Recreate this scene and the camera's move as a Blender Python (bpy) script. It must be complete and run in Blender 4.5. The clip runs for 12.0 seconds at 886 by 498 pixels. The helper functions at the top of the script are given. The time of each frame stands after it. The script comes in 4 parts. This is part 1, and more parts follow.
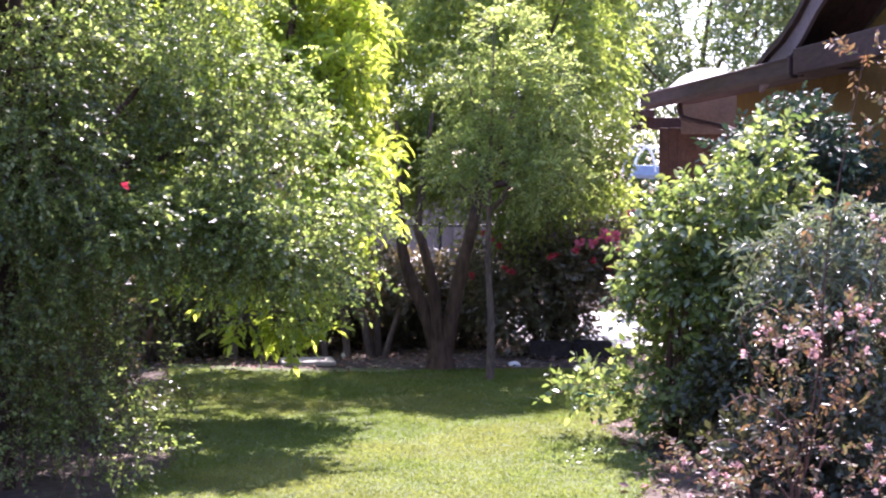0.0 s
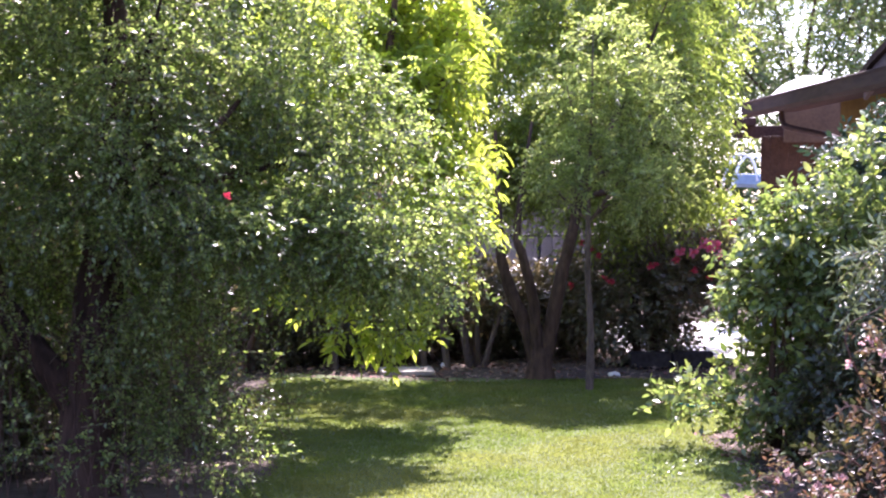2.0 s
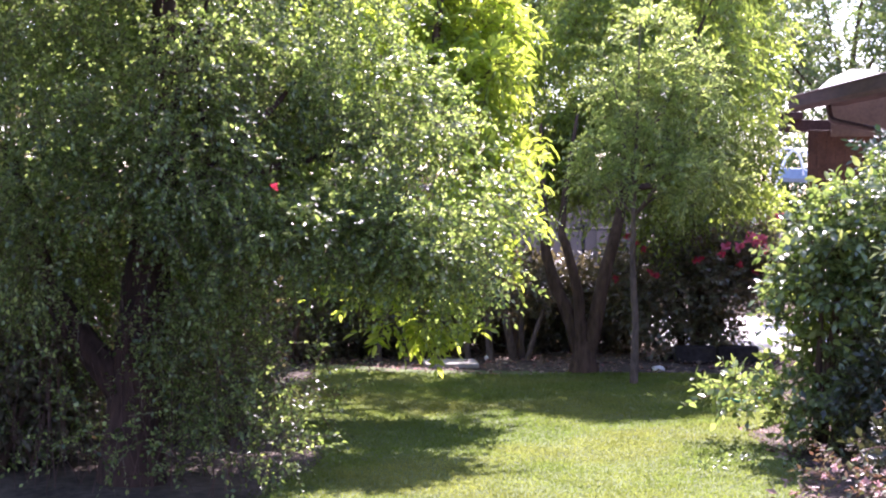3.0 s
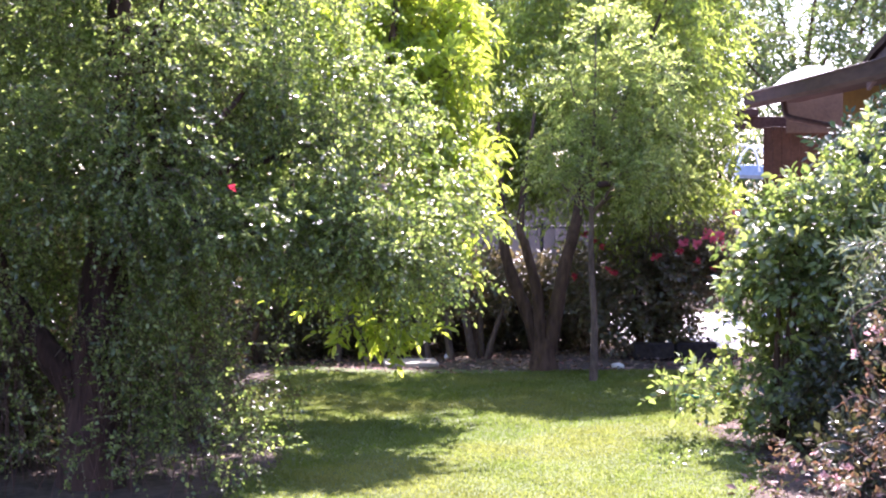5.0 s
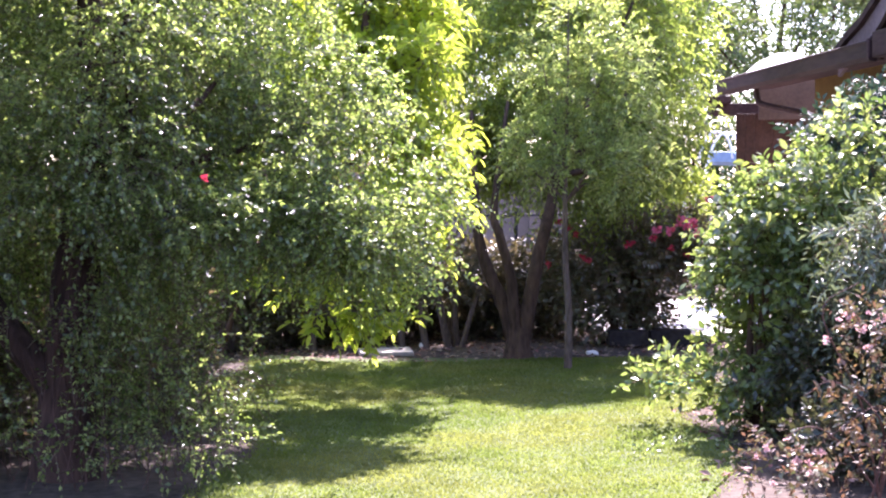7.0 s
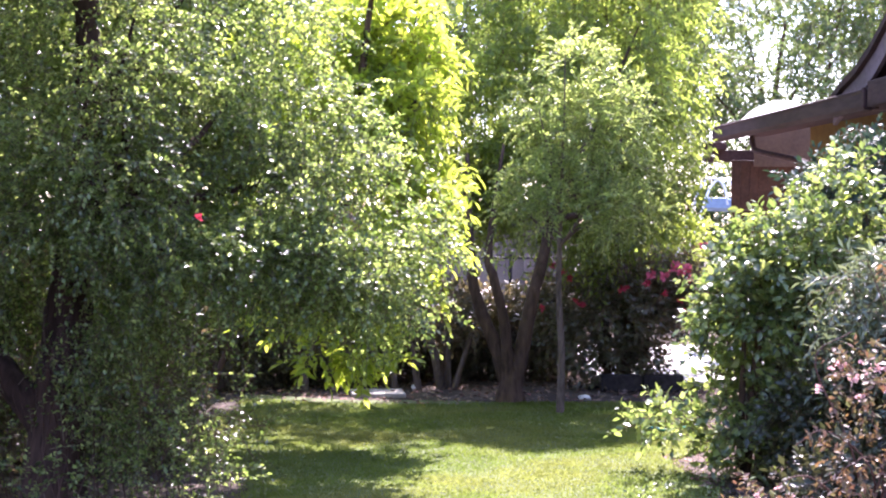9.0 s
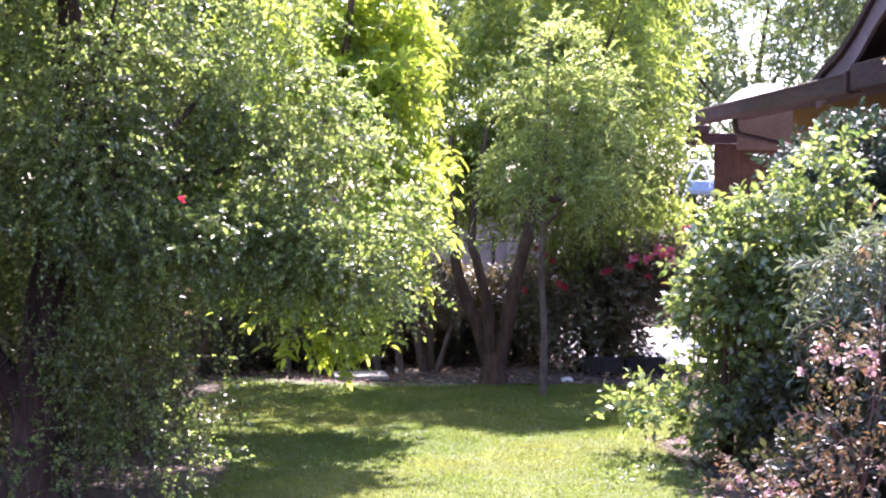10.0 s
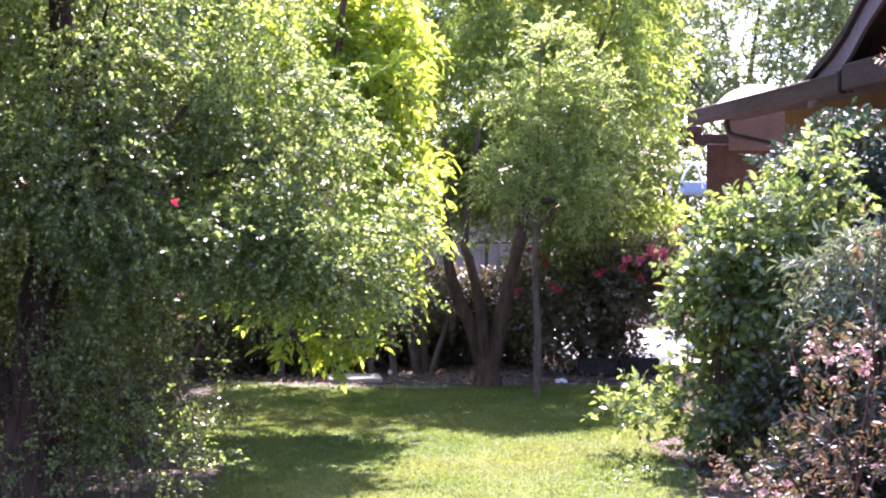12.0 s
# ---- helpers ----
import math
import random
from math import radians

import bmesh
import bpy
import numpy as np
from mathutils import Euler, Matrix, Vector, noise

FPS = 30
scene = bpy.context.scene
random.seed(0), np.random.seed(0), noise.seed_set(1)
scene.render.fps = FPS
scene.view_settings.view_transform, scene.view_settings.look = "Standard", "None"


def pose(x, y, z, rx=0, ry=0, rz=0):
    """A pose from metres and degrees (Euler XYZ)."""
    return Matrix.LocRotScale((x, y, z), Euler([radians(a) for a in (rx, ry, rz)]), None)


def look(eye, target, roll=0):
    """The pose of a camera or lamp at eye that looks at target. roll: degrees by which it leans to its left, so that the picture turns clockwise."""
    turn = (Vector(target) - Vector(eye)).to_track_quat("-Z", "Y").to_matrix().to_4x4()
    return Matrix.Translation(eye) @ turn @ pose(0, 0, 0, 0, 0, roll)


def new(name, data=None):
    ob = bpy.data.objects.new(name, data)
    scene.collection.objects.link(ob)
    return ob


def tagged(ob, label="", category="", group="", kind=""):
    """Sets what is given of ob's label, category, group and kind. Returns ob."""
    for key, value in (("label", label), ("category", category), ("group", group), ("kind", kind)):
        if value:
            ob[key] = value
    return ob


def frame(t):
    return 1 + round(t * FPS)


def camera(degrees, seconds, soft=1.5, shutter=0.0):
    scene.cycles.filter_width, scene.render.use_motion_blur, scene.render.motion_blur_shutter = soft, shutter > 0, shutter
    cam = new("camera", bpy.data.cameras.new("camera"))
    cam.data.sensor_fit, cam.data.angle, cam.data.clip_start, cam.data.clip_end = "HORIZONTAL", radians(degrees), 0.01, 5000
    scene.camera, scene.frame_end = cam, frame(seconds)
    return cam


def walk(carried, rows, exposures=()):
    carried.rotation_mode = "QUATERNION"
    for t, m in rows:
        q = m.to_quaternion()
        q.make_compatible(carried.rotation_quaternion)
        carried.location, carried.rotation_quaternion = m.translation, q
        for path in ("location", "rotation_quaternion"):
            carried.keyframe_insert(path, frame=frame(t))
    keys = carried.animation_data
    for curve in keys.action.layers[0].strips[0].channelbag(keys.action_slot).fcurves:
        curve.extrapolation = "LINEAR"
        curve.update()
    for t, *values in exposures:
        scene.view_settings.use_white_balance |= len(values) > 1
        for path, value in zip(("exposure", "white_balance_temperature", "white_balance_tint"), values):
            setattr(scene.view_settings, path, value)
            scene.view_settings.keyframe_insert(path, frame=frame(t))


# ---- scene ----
cam = camera(32.0, 12.0, soft=2.1, shutter=0.5)
PATH = [
    (0.0, pose(0.0106, 0, 1.6028, 87.983, -0.053, -1.688)),
    (0.5, pose(0.0067, 0, 1.6053, 87.951, 0.101, -0.585)),
    (1.0, pose(0.0050, 0, 1.6015, 88.162, 0.292, 0.895)),
    (1.5, pose(0.0091, 0, 1.6013, 88.476, 0.354, 1.451)),
    (2.0, pose(0.0091, 0, 1.5974, 88.371, 0.147, 1.975)),
    (2.5, pose(-0.0009, 0, 1.5941, 88.141, -0.065, 3.079)),
    (2.7, pose(-0.0051, 0, 1.5913, 88.095, -0.195, 3.563)),
    (4.3, pose(-0.0152, 0, 1.5908, 88.430, 0.430, 2.970)),
    (4.5, pose(-0.0138, 0, 1.5892, 88.455, 0.464, 2.650)),
    (5.0, pose(-0.0110, 0, 1.5915, 88.088, 0.335, 2.010)),
    (5.5, pose(-0.0094, 0, 1.5887, 87.951, 0.408, 1.829)),
    (6.0, pose(-0.0062, 0, 1.5919, 87.897, 0.654, 1.758)),
    (6.5, pose(-0.0005, 0, 1.5951, 87.694, 0.796, 1.352)),
    (7.0, pose(-0.0027, 0, 1.5950, 87.646, 0.680, 1.068)),
    (9.0, pose(0.0048, 0, 1.6040, 89.167, -0.206, 0.906)),
    (9.5, pose(0.0042, 0, 1.6031, 89.012, -0.442, 0.626)),
    (10.0, pose(0.0008, 0, 1.6047, 88.518, -0.327, 0.265)),
    (10.5, pose(-0.0053, 0, 1.6008, 88.124, -0.398, 0.364)),
    (11.0, pose(-0.0024, 0, 1.6040, 88.143, -0.291, 0.411)),
    (11.5, pose(0.0009, 0, 1.6072, 88.388, -0.114, 0.244)),
    (12.0, pose(0.0000, 0, 1.6000, 88.617, -0.000, -0.000)),
]
walk(cam, PATH, [(0.0, 2.40, 5980, 40), (2.7, 2.40, 5980, 40), (4.3, 2.70, 5980, 40), (12.0, 2.68, 5980, 40)])

# ---- daylight ----
SUN_AZ, SUN_EL = radians(12), radians(52)     # from straight ahead towards the right; height
world = bpy.data.worlds.new("sky")
scene.world = world
world.use_nodes = True
wn = world.node_tree
sky = wn.nodes.new("ShaderNodeTexSky")
sky.sky_type = "NISHITA"
sky.sun_disc = False
sky.sun_elevation, sky.sun_rotation = SUN_EL, SUN_AZ
wn.links.new(sky.outputs[0], wn.nodes["Background"].inputs[0])
wn.nodes["Background"].inputs[1].default_value = 0.14
sun_way = Vector((math.sin(SUN_AZ) * math.cos(SUN_EL), math.cos(SUN_AZ) * math.cos(SUN_EL), math.sin(SUN_EL)))
sun = new("sun", bpy.data.lights.new("sun", "SUN"))
sun.data.energy, sun.data.angle, sun.data.color = 4.5, radians(0.5), (1.0, 0.95, 0.87)
sun.matrix_world = look(sun_way * 50, (0, 0, 0))


# ---- materials ----
def material(name, base, rough=0.7, grain=20.0, amount=0.25, bump=0.3, second=None, spec=0.2, coords="Object", stretch=(1, 1, 1)):
    """A surface with variation at a coarse and a fine scale, and fine relief."""
    m = bpy.data.materials.new(name)
    m.use_nodes = True
    n, l = m.node_tree.nodes, m.node_tree.links
    p = n["Principled BSDF"]
    tc = n.new("ShaderNodeTexCoord")
    mp = n.new("ShaderNodeMapping")
    mp.inputs["Scale"].default_value = stretch
    l.new(tc.outputs[coords], mp.inputs[0])
    fine, coarse = n.new("ShaderNodeTexNoise"), n.new("ShaderNodeTexNoise")
    fine.inputs["Scale"].default_value, fine.inputs["Detail"].default_value = grain, 6
    coarse.inputs["Scale"].default_value, coarse.inputs["Detail"].default_value = grain / 9, 3
    for t in (fine, coarse):
        l.new(mp.outputs[0], t.inputs["Vector"])
    add = n.new("ShaderNodeMath")
    add.operation = "MULTIPLY_ADD"
    l.new(fine.outputs[0], add.inputs[0])
    add.inputs[1].default_value = 0.5
    half = n.new("ShaderNodeMath")
    half.operation = "MULTIPLY"
    half.inputs[1].default_value = 0.5
    l.new(coarse.outputs[0], half.inputs[0])
    l.new(half.outputs[0], add.inputs[2])
    ramp = n.new("ShaderNodeValToRGB")
    dark = second or tuple(c * (1 - 2 * amount) for c in base)
    light = tuple(min(1, c * (1 + amount)) for c in base)
    ramp.color_ramp.elements[0].position, ramp.color_ramp.elements[1].position = 0.34, 0.64
    ramp.color_ramp.elements[0].color, ramp.color_ramp.elements[1].color = (*dark, 1), (*light, 1)
    l.new(add.outputs[0], ramp.inputs[0])
    l.new(ramp.outputs[0], p.inputs["Base Color"])
    p.inputs["Roughness"].default_value = rough
    p.inputs["Specular IOR Level"].default_value = spec
    b = n.new("ShaderNodeBump")
    b.inputs["Strength"].default_value, b.inputs["Distance"].default_value = bump, 0.02
    l.new(fine.outputs[0], b.inputs["Height"])
    l.new(b.outputs[0], p.inputs["Normal"])
    return m


def leaf_material(name, colours, rough=0.4, through_light=0.55, glow=(2.0, 1.75, 0.8), gloss=0.5, single=False, patch=None):
    """Leaves: each leaf takes its own tone between the colours; part of the light passes through them."""
    m = bpy.data.materials.new(name)
    m.use_nodes = True
    n, l = m.node_tree.nodes, m.node_tree.links
    p = n["Principled BSDF"]
    if single:
        pick = n.new("ShaderNodeObjectInfo").outputs["Random"]
    else:
        pick = n.new("ShaderNodeNewGeometry").outputs["Random Per Island"]
    ramp = n.new("ShaderNodeValToRGB")
    el = ramp.color_ramp.elements
    while len(el) < len(colours):
        el.new(0.5)
    for i, c in enumerate(colours):
        el[i].position = i / max(1, len(colours) - 1)
        el[i].color = (*c, 1)
    l.new(pick, ramp.inputs[0])
    tone = ramp.outputs[0]
    if patch:
        # broad patches of two growths: how many to the metre, the lush and the dry colour
        wide = n.new("ShaderNodeTexNoise")
        wide.inputs["Scale"].default_value, wide.inputs["Detail"].default_value = patch[0], 3
        l.new(n.new("ShaderNodeTexCoord").outputs["Object"], wide.inputs["Vector"])
        two = n.new("ShaderNodeValToRGB")
        two.color_ramp.elements[0].position, two.color_ramp.elements[1].position = 0.42, 0.6
        two.color_ramp.elements[0].color, two.color_ramp.elements[1].color = (*patch[1], 1), (*patch[2], 1)
        l.new(wide.outputs[0], two.inputs[0])
        both = n.new("ShaderNodeMix")
        both.data_type = "RGBA"
        both.inputs["Factor"].default_value = 0.5
        l.new(tone, both.inputs["A"])
        l.new(two.outputs[0], both.inputs["B"])
        tone = both.outputs["Result"]
    tc = n.new("ShaderNodeTexCoord")
    blotch = n.new("ShaderNodeTexNoise")
    blotch.inputs["Scale"].default_value, blotch.inputs["Detail"].default_value = 2.2, 4
    l.new(tc.outputs["Object"], blotch.inputs["Vector"])
    mul = n.new("ShaderNodeMix")
    mul.data_type, mul.blend_type = "RGBA", "OVERLAY"
    mul.inputs["Factor"].default_value = 0.35
    l.new(tone, mul.inputs["A"])
    l.new(blotch.outputs[0], mul.inputs["B"])
    l.new(mul.outputs["Result"], p.inputs["Base Color"])
    p.inputs["Roughness"].default_value = rough
    p.inputs["Specular IOR Level"].default_value = gloss
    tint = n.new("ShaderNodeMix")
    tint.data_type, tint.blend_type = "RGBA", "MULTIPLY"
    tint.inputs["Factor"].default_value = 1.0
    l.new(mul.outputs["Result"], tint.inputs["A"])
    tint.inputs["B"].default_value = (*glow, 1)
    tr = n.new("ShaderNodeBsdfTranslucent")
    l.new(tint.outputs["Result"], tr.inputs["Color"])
    mix = n.new("ShaderNodeMixShader")
    mix.inputs[0].default_value = through_light
    l.new(p.outputs[0], mix.inputs[1])
    l.new(tr.outputs[0], mix.inputs[2])
    l.new(mix.outputs[0], n["Material Output"].inputs[0])
    return m


M_BARK = material("grey_brown_bark", (0.09, 0.054, 0.036), 0.9, 30, 0.35, 0.8, stretch=(1, 1, 0.25))
M_BARK_PALE = material("pale_bark", (0.16, 0.115, 0.09), 0.9, 40, 0.3, 0.6, stretch=(1, 1, 0.3))
M_BARK_RED = material("reddish_bark", (0.06, 0.034, 0.026), 0.9, 26, 0.4, 0.9, stretch=(1, 1, 0.2))
M_TWIG = material("twig", (0.15, 0.11, 0.075), 0.85, 40, 0.3, 0.2)
M_TWIG_RED = material("reddish_twig", (0.11, 0.06, 0.048), 0.8, 40, 0.3, 0.2)
M_SOIL = material("dry_soil", (0.082, 0.062, 0.047), 0.95, 16, 0.35, 0.9)
M_LAWN = material("lawn_base", (0.085, 0.11, 0.035), 0.9, 14, 0.15, 0.5, second=(0.065, 0.08, 0.03))
M_CONCRETE = material("pale_concrete", (0.62, 0.59, 0.55), 0.85, 18, 0.12, 0.25)
M_SLAB = material("buff_stone_slab", (0.40, 0.36, 0.30), 0.85, 22, 0.2, 0.4)
M_STONE = material("dark_edging_block", (0.05, 0.04, 0.037), 0.9, 25, 0.3, 0.5)
M_STUCCO = material("ochre_stucco", (0.165, 0.098, 0.028), 0.9, 55, 0.12, 0.5)
M_WALL = material("taupe_plaster", (0.20, 0.155, 0.125), 0.9, 30, 0.12, 0.4)
M_BROWN = material("dark_brown_painted_timber", (0.058, 0.031, 0.027), 0.75, 24, 0.25, 0.3, stretch=(1, 0.2, 1))
M_GUTTER = material("weathered_brown_fascia", (0.055, 0.033, 0.028), 0.75, 20, 0.22, 0.25, stretch=(1, 0.15, 1))
M_BARGE = material("mauve_grey_bargeboard", (0.19, 0.135, 0.14), 0.7, 22, 0.15, 0.25)
M_REDWOOD = material("red_brown_boards", (0.055, 0.027, 0.017), 0.7, 26, 0.25, 0.4)
M_PALEBOARD = material("pale_beige_boards", (0.095, 0.06, 0.04), 0.7, 26, 0.14, 0.3)
M_SHINGLE = material("grey_brown_shingle", (0.20, 0.16, 0.145), 0.8, 40, 0.3, 0.6)
M_IRON = material("black_iron", (0.02, 0.02, 0.022), 0.5, 40, 0.2, 0.2)
M_WHITE = material("white_painted_metal", (0.78, 0.79, 0.80), 0.35, 20, 0.06, 0.05)
M_BLUE = material("pale_blue_plastic", (0.24, 0.36, 0.52), 0.4, 14, 0.08, 0.05)
M_GREYLID = material("grey_weathered_lid", (0.16, 0.145, 0.13), 0.9, 20, 0.15, 0.3)
M_TAN = material("tan_box_boards", (0.34, 0.27, 0.22), 0.8, 24, 0.2, 0.3)

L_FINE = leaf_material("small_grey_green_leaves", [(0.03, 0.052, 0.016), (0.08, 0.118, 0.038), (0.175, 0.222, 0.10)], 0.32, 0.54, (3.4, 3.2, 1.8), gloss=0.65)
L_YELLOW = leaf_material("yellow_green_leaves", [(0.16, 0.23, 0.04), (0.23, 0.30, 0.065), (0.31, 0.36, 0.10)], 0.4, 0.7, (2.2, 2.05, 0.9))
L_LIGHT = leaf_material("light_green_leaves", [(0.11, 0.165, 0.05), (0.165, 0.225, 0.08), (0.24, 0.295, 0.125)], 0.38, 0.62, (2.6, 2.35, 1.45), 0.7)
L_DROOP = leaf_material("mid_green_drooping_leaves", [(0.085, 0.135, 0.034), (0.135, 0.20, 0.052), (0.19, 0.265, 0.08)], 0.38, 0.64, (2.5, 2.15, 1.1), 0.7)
L_HIB = leaf_material("glossy_green_leaves", [(0.045, 0.08, 0.028), (0.11, 0.16, 0.052), (0.18, 0.24, 0.085), (0.25, 0.30, 0.125)], 0.3, 0.43, (2.0, 1.95, 1.1), 1.0)
L_HIB_ONE = leaf_material("glossy_green_leaf", [(0.07, 0.115, 0.03), (0.16, 0.21, 0.065), (0.27, 0.32, 0.115)], 0.28, 0.48, (2.0, 1.85, 0.95), 1.0, single=True)
L_BLUE = leaf_material("dark_blue_green_leaves", [(0.028, 0.055, 0.036), (0.05, 0.09, 0.055), (0.075, 0.115, 0.075)], 0.5, 0.15, (1.2, 1.3, 0.8), 0.3)
# silvery tones put brighter light and glints into the leaf colour
L_LIT_PALE = leaf_material("light_paled_narrow_leaves", [(0.09, 0.13, 0.08), (0.15, 0.19, 0.13), (0.20, 0.23, 0.17)], 0.42, 0.3, (1.2, 1.2, 0.7), 0.5)
L_DARK = leaf_material("dark_hedge_leaves", [(0.075, 0.082, 0.045), (0.11, 0.112, 0.06), (0.14, 0.12, 0.078)], 0.4, 0.4, (1.6, 1.3, 0.9), gloss=0.6)
# green darkened in the colour itself, standing for shade under the bushes
L_SHADE = leaf_material("shade_dark_green_leaves", [(0.03, 0.042, 0.02), (0.045, 0.06, 0.028), (0.06, 0.07, 0.038)], 0.36, 0.3, (1.6, 1.3, 0.9), gloss=0.5)
L_BOUG = leaf_material("dark_bougainvillea_leaves", [(0.085, 0.095, 0.05), (0.135, 0.145, 0.07), (0.16, 0.125, 0.085)], 0.34, 0.4, (1.6, 1.3, 0.9), gloss=0.8)
L_FAR = leaf_material("far_olive_leaves", [(0.055, 0.10, 0.04), (0.09, 0.145, 0.065), (0.13, 0.18, 0.10)], 0.45, 0.5)
L_BRONZE = leaf_material("bronze_leaves", [(0.12, 0.065, 0.055), (0.13, 0.13, 0.06), (0.20, 0.10, 0.08), (0.12, 0.16, 0.07), (0.24, 0.15, 0.14)], 0.5, 0.28, (1.3, 1.15, 0.8), 0.3)
L_ORANGE = leaf_material("orange_young_leaves", [(0.20, 0.12, 0.065), (0.19, 0.155, 0.085), (0.15, 0.08, 0.06)], 0.4, 0.35, (1.3, 1.1, 0.7))
L_PINK = leaf_material("pale_pink_petals", [(0.60, 0.36, 0.36), (0.70, 0.52, 0.50), (0.50, 0.22, 0.23)], 0.6, 0.35, (1.1, 0.9, 0.9))
L_MAGENTA = leaf_material("magenta_bracts", [(0.78, 0.12, 0.22), (0.85, 0.26, 0.36), (0.75, 0.12, 0.18)], 0.6, 0.4, (1.2, 0.8, 0.9))
L_RED = leaf_material("red_bracts", [(0.62, 0.08, 0.13), (0.55, 0.06, 0.09)], 0.6, 0.35, (1.2, 0.8, 0.8))
L_GRASS = leaf_material("grass_blades", [(0.072, 0.108, 0.03), (0.088, 0.122, 0.037), (0.105, 0.135, 0.045), (0.128, 0.148, 0.057)], 0.85, 0.58, (2.2, 2.1, 1.2), 0.08, patch=(0.8, (0.07, 0.118, 0.03), (0.135, 0.148, 0.062)))
L_LITTER = leaf_material("dry_leaf_litter", [(0.13, 0.07, 0.05), (0.21, 0.14, 0.10), (0.29, 0.22, 0.165), (0.24, 0.10, 0.085)], 0.8, 0.1, (1, 1, 1), 0.2)


# ---- mesh tools ----
def mesh(name, verts, faces):
    """A mesh from an array of points and an array of triangles or quads."""
    me = bpy.data.meshes.new(name)
    verts, faces = np.asarray(verts, np.float32), np.asarray(faces, np.int32)
    k = faces.shape[1]
    me.vertices.add(len(verts))
    me.vertices.foreach_set("co", verts.ravel())
    me.loops.add(faces.size)
    me.loops.foreach_set("vertex_index", faces.ravel())
    me.polygons.add(len(faces))
    me.polygons.foreach_set("loop_start", np.arange(len(faces), dtype=np.int32) * k)
    me.update(calc_edges=True)
    return me


def piece(name, me, mat, parent=None, label="", kind=""):
    ob = new(name, me)
    if mat and not me.materials:
        me.materials.append(mat)
    if parent:
        ob.parent = parent
    return tagged(ob, label, kind=kind)


def part(name, bm, mat, parent=None, label=""):
    me = bpy.data.meshes.new(name)
    bm.to_mesh(me)
    bm.free()
    return piece(name, me, mat, parent, label)


def thing(name, label, category, at=(0, 0, 0), group="", kind=""):
    ob = new(name)
    ob.location = at
    return tagged(ob, label, category, group, kind)


def box(size, centre=(0, 0, 0), bevel=0.006, turn=0.0, bm=None):
    """A bevelled block, turned about z (degrees)."""
    b = bmesh.new()
    bmesh.ops.create_cube(b, size=1)
    bmesh.ops.scale(b, vec=size, verts=b.verts)
    if bevel:
        bmesh.ops.bevel(b, geom=b.edges[:], offset=min(bevel, min(size) * 0.3), segments=2, affect="EDGES", profile=0.5)
    bmesh.ops.transform(b, matrix=Matrix.Translation(centre) @ Matrix.Rotation(radians(turn), 4, "Z"), verts=b.verts)
    if bm is None:
        return b
    tmp = bpy.data.meshes.new("tmp")
    b.to_mesh(tmp)
    b.free()
    bm.from_mesh(tmp)
    bpy.data.meshes.remove(tmp)
    return bm


def tube(points, radii, sides=8, wobble=0.0, seed=0):
    """A tapered, slightly uneven round stem along a smooth line."""
    pts = np.array(points, float)
    rad = np.array(radii, float)
    n = max(6, 5 * (len(pts) - 1))
    s = np.linspace(0, len(pts) - 1, n)
    ext = np.vstack([2 * pts[0] - pts[1], pts, 2 * pts[-1] - pts[-2]])
    i = np.minimum(s.astype(int), len(pts) - 2)
    f = (s - i)[:, None]
    p0, p1, p2, p3 = ext[i], ext[i + 1], ext[i + 2], ext[i + 3]
    line = 0.5 * (2 * p1 + (p2 - p0) * f + (2 * p0 - 5 * p1 + 4 * p2 - p3) * f ** 2 + (3 * p1 - p0 - 3 * p2 + p3) * f ** 3)
    r = np.interp(s, np.arange(len(rad)), rad)
    rng = np.random.default_rng(seed)
    d = np.gradient(line, axis=0)
    d /= np.linalg.norm(d, axis=1)[:, None]
    side = np.cross(d, (0.31, 0.95, 0.05))
    side /= np.linalg.norm(side, axis=1)[:, None]
    up = np.cross(side, d)
    a = np.linspace(0, 2 * np.pi, sides, endpoint=False)
    rr = r[:, None] * (1 + wobble * rng.uniform(-1, 1, (n, sides)))
    v = line[:, None, :] + rr[..., None] * (np.cos(a)[None, :, None] * side[:, None, :] + np.sin(a)[None, :, None] * up[:, None, :])
    v = v.reshape(-1, 3)
    j, k = np.meshgrid(np.arange(n - 1), np.arange(sides), indexing="ij")
    k2 = (k + 1) % sides
    quads = np.stack([j * sides + k, j * sides + k2, (j + 1) * sides + k2, (j + 1) * sides + k], -1).reshape(-1, 4)
    me = mesh("stem", v, quads)
    me.polygons.foreach_set("use_smooth", np.ones(len(quads), bool))
    return me


SMALL = (np.array([(0, 0, 0), (0.5, 0.45, 0.1), (0, 1, -0.05), (-0.5, 0.45, 0.1)]), np.array([(0, 1, 2), (0, 2, 3)]))
BROAD = (np.array([(0, 0, 0), (0.40, 0.28, 0.07), (0.44, 0.55, 0.05), (0.22, 0.84, -0.03), (0, 1, -0.14), (-0.22, 0.84, -0.03), (-0.44, 0.55, 0.05),
                   (-0.40, 0.28, 0.07), (0, 0.5, 0)]), np.array([(8, i, (i + 1) % 8) for i in range(8)]))
PETALS = (np.array([(0, 0, 0), (0.5, 0.6, 0.2), (0.1, 1, 0.3), (-0.5, 0.6, 0.2)]), np.array([(0, 1, 2), (0, 2, 3)]))


def unit(v):
    return v / np.maximum(1e-9, np.linalg.norm(v, axis=-1))[..., None]


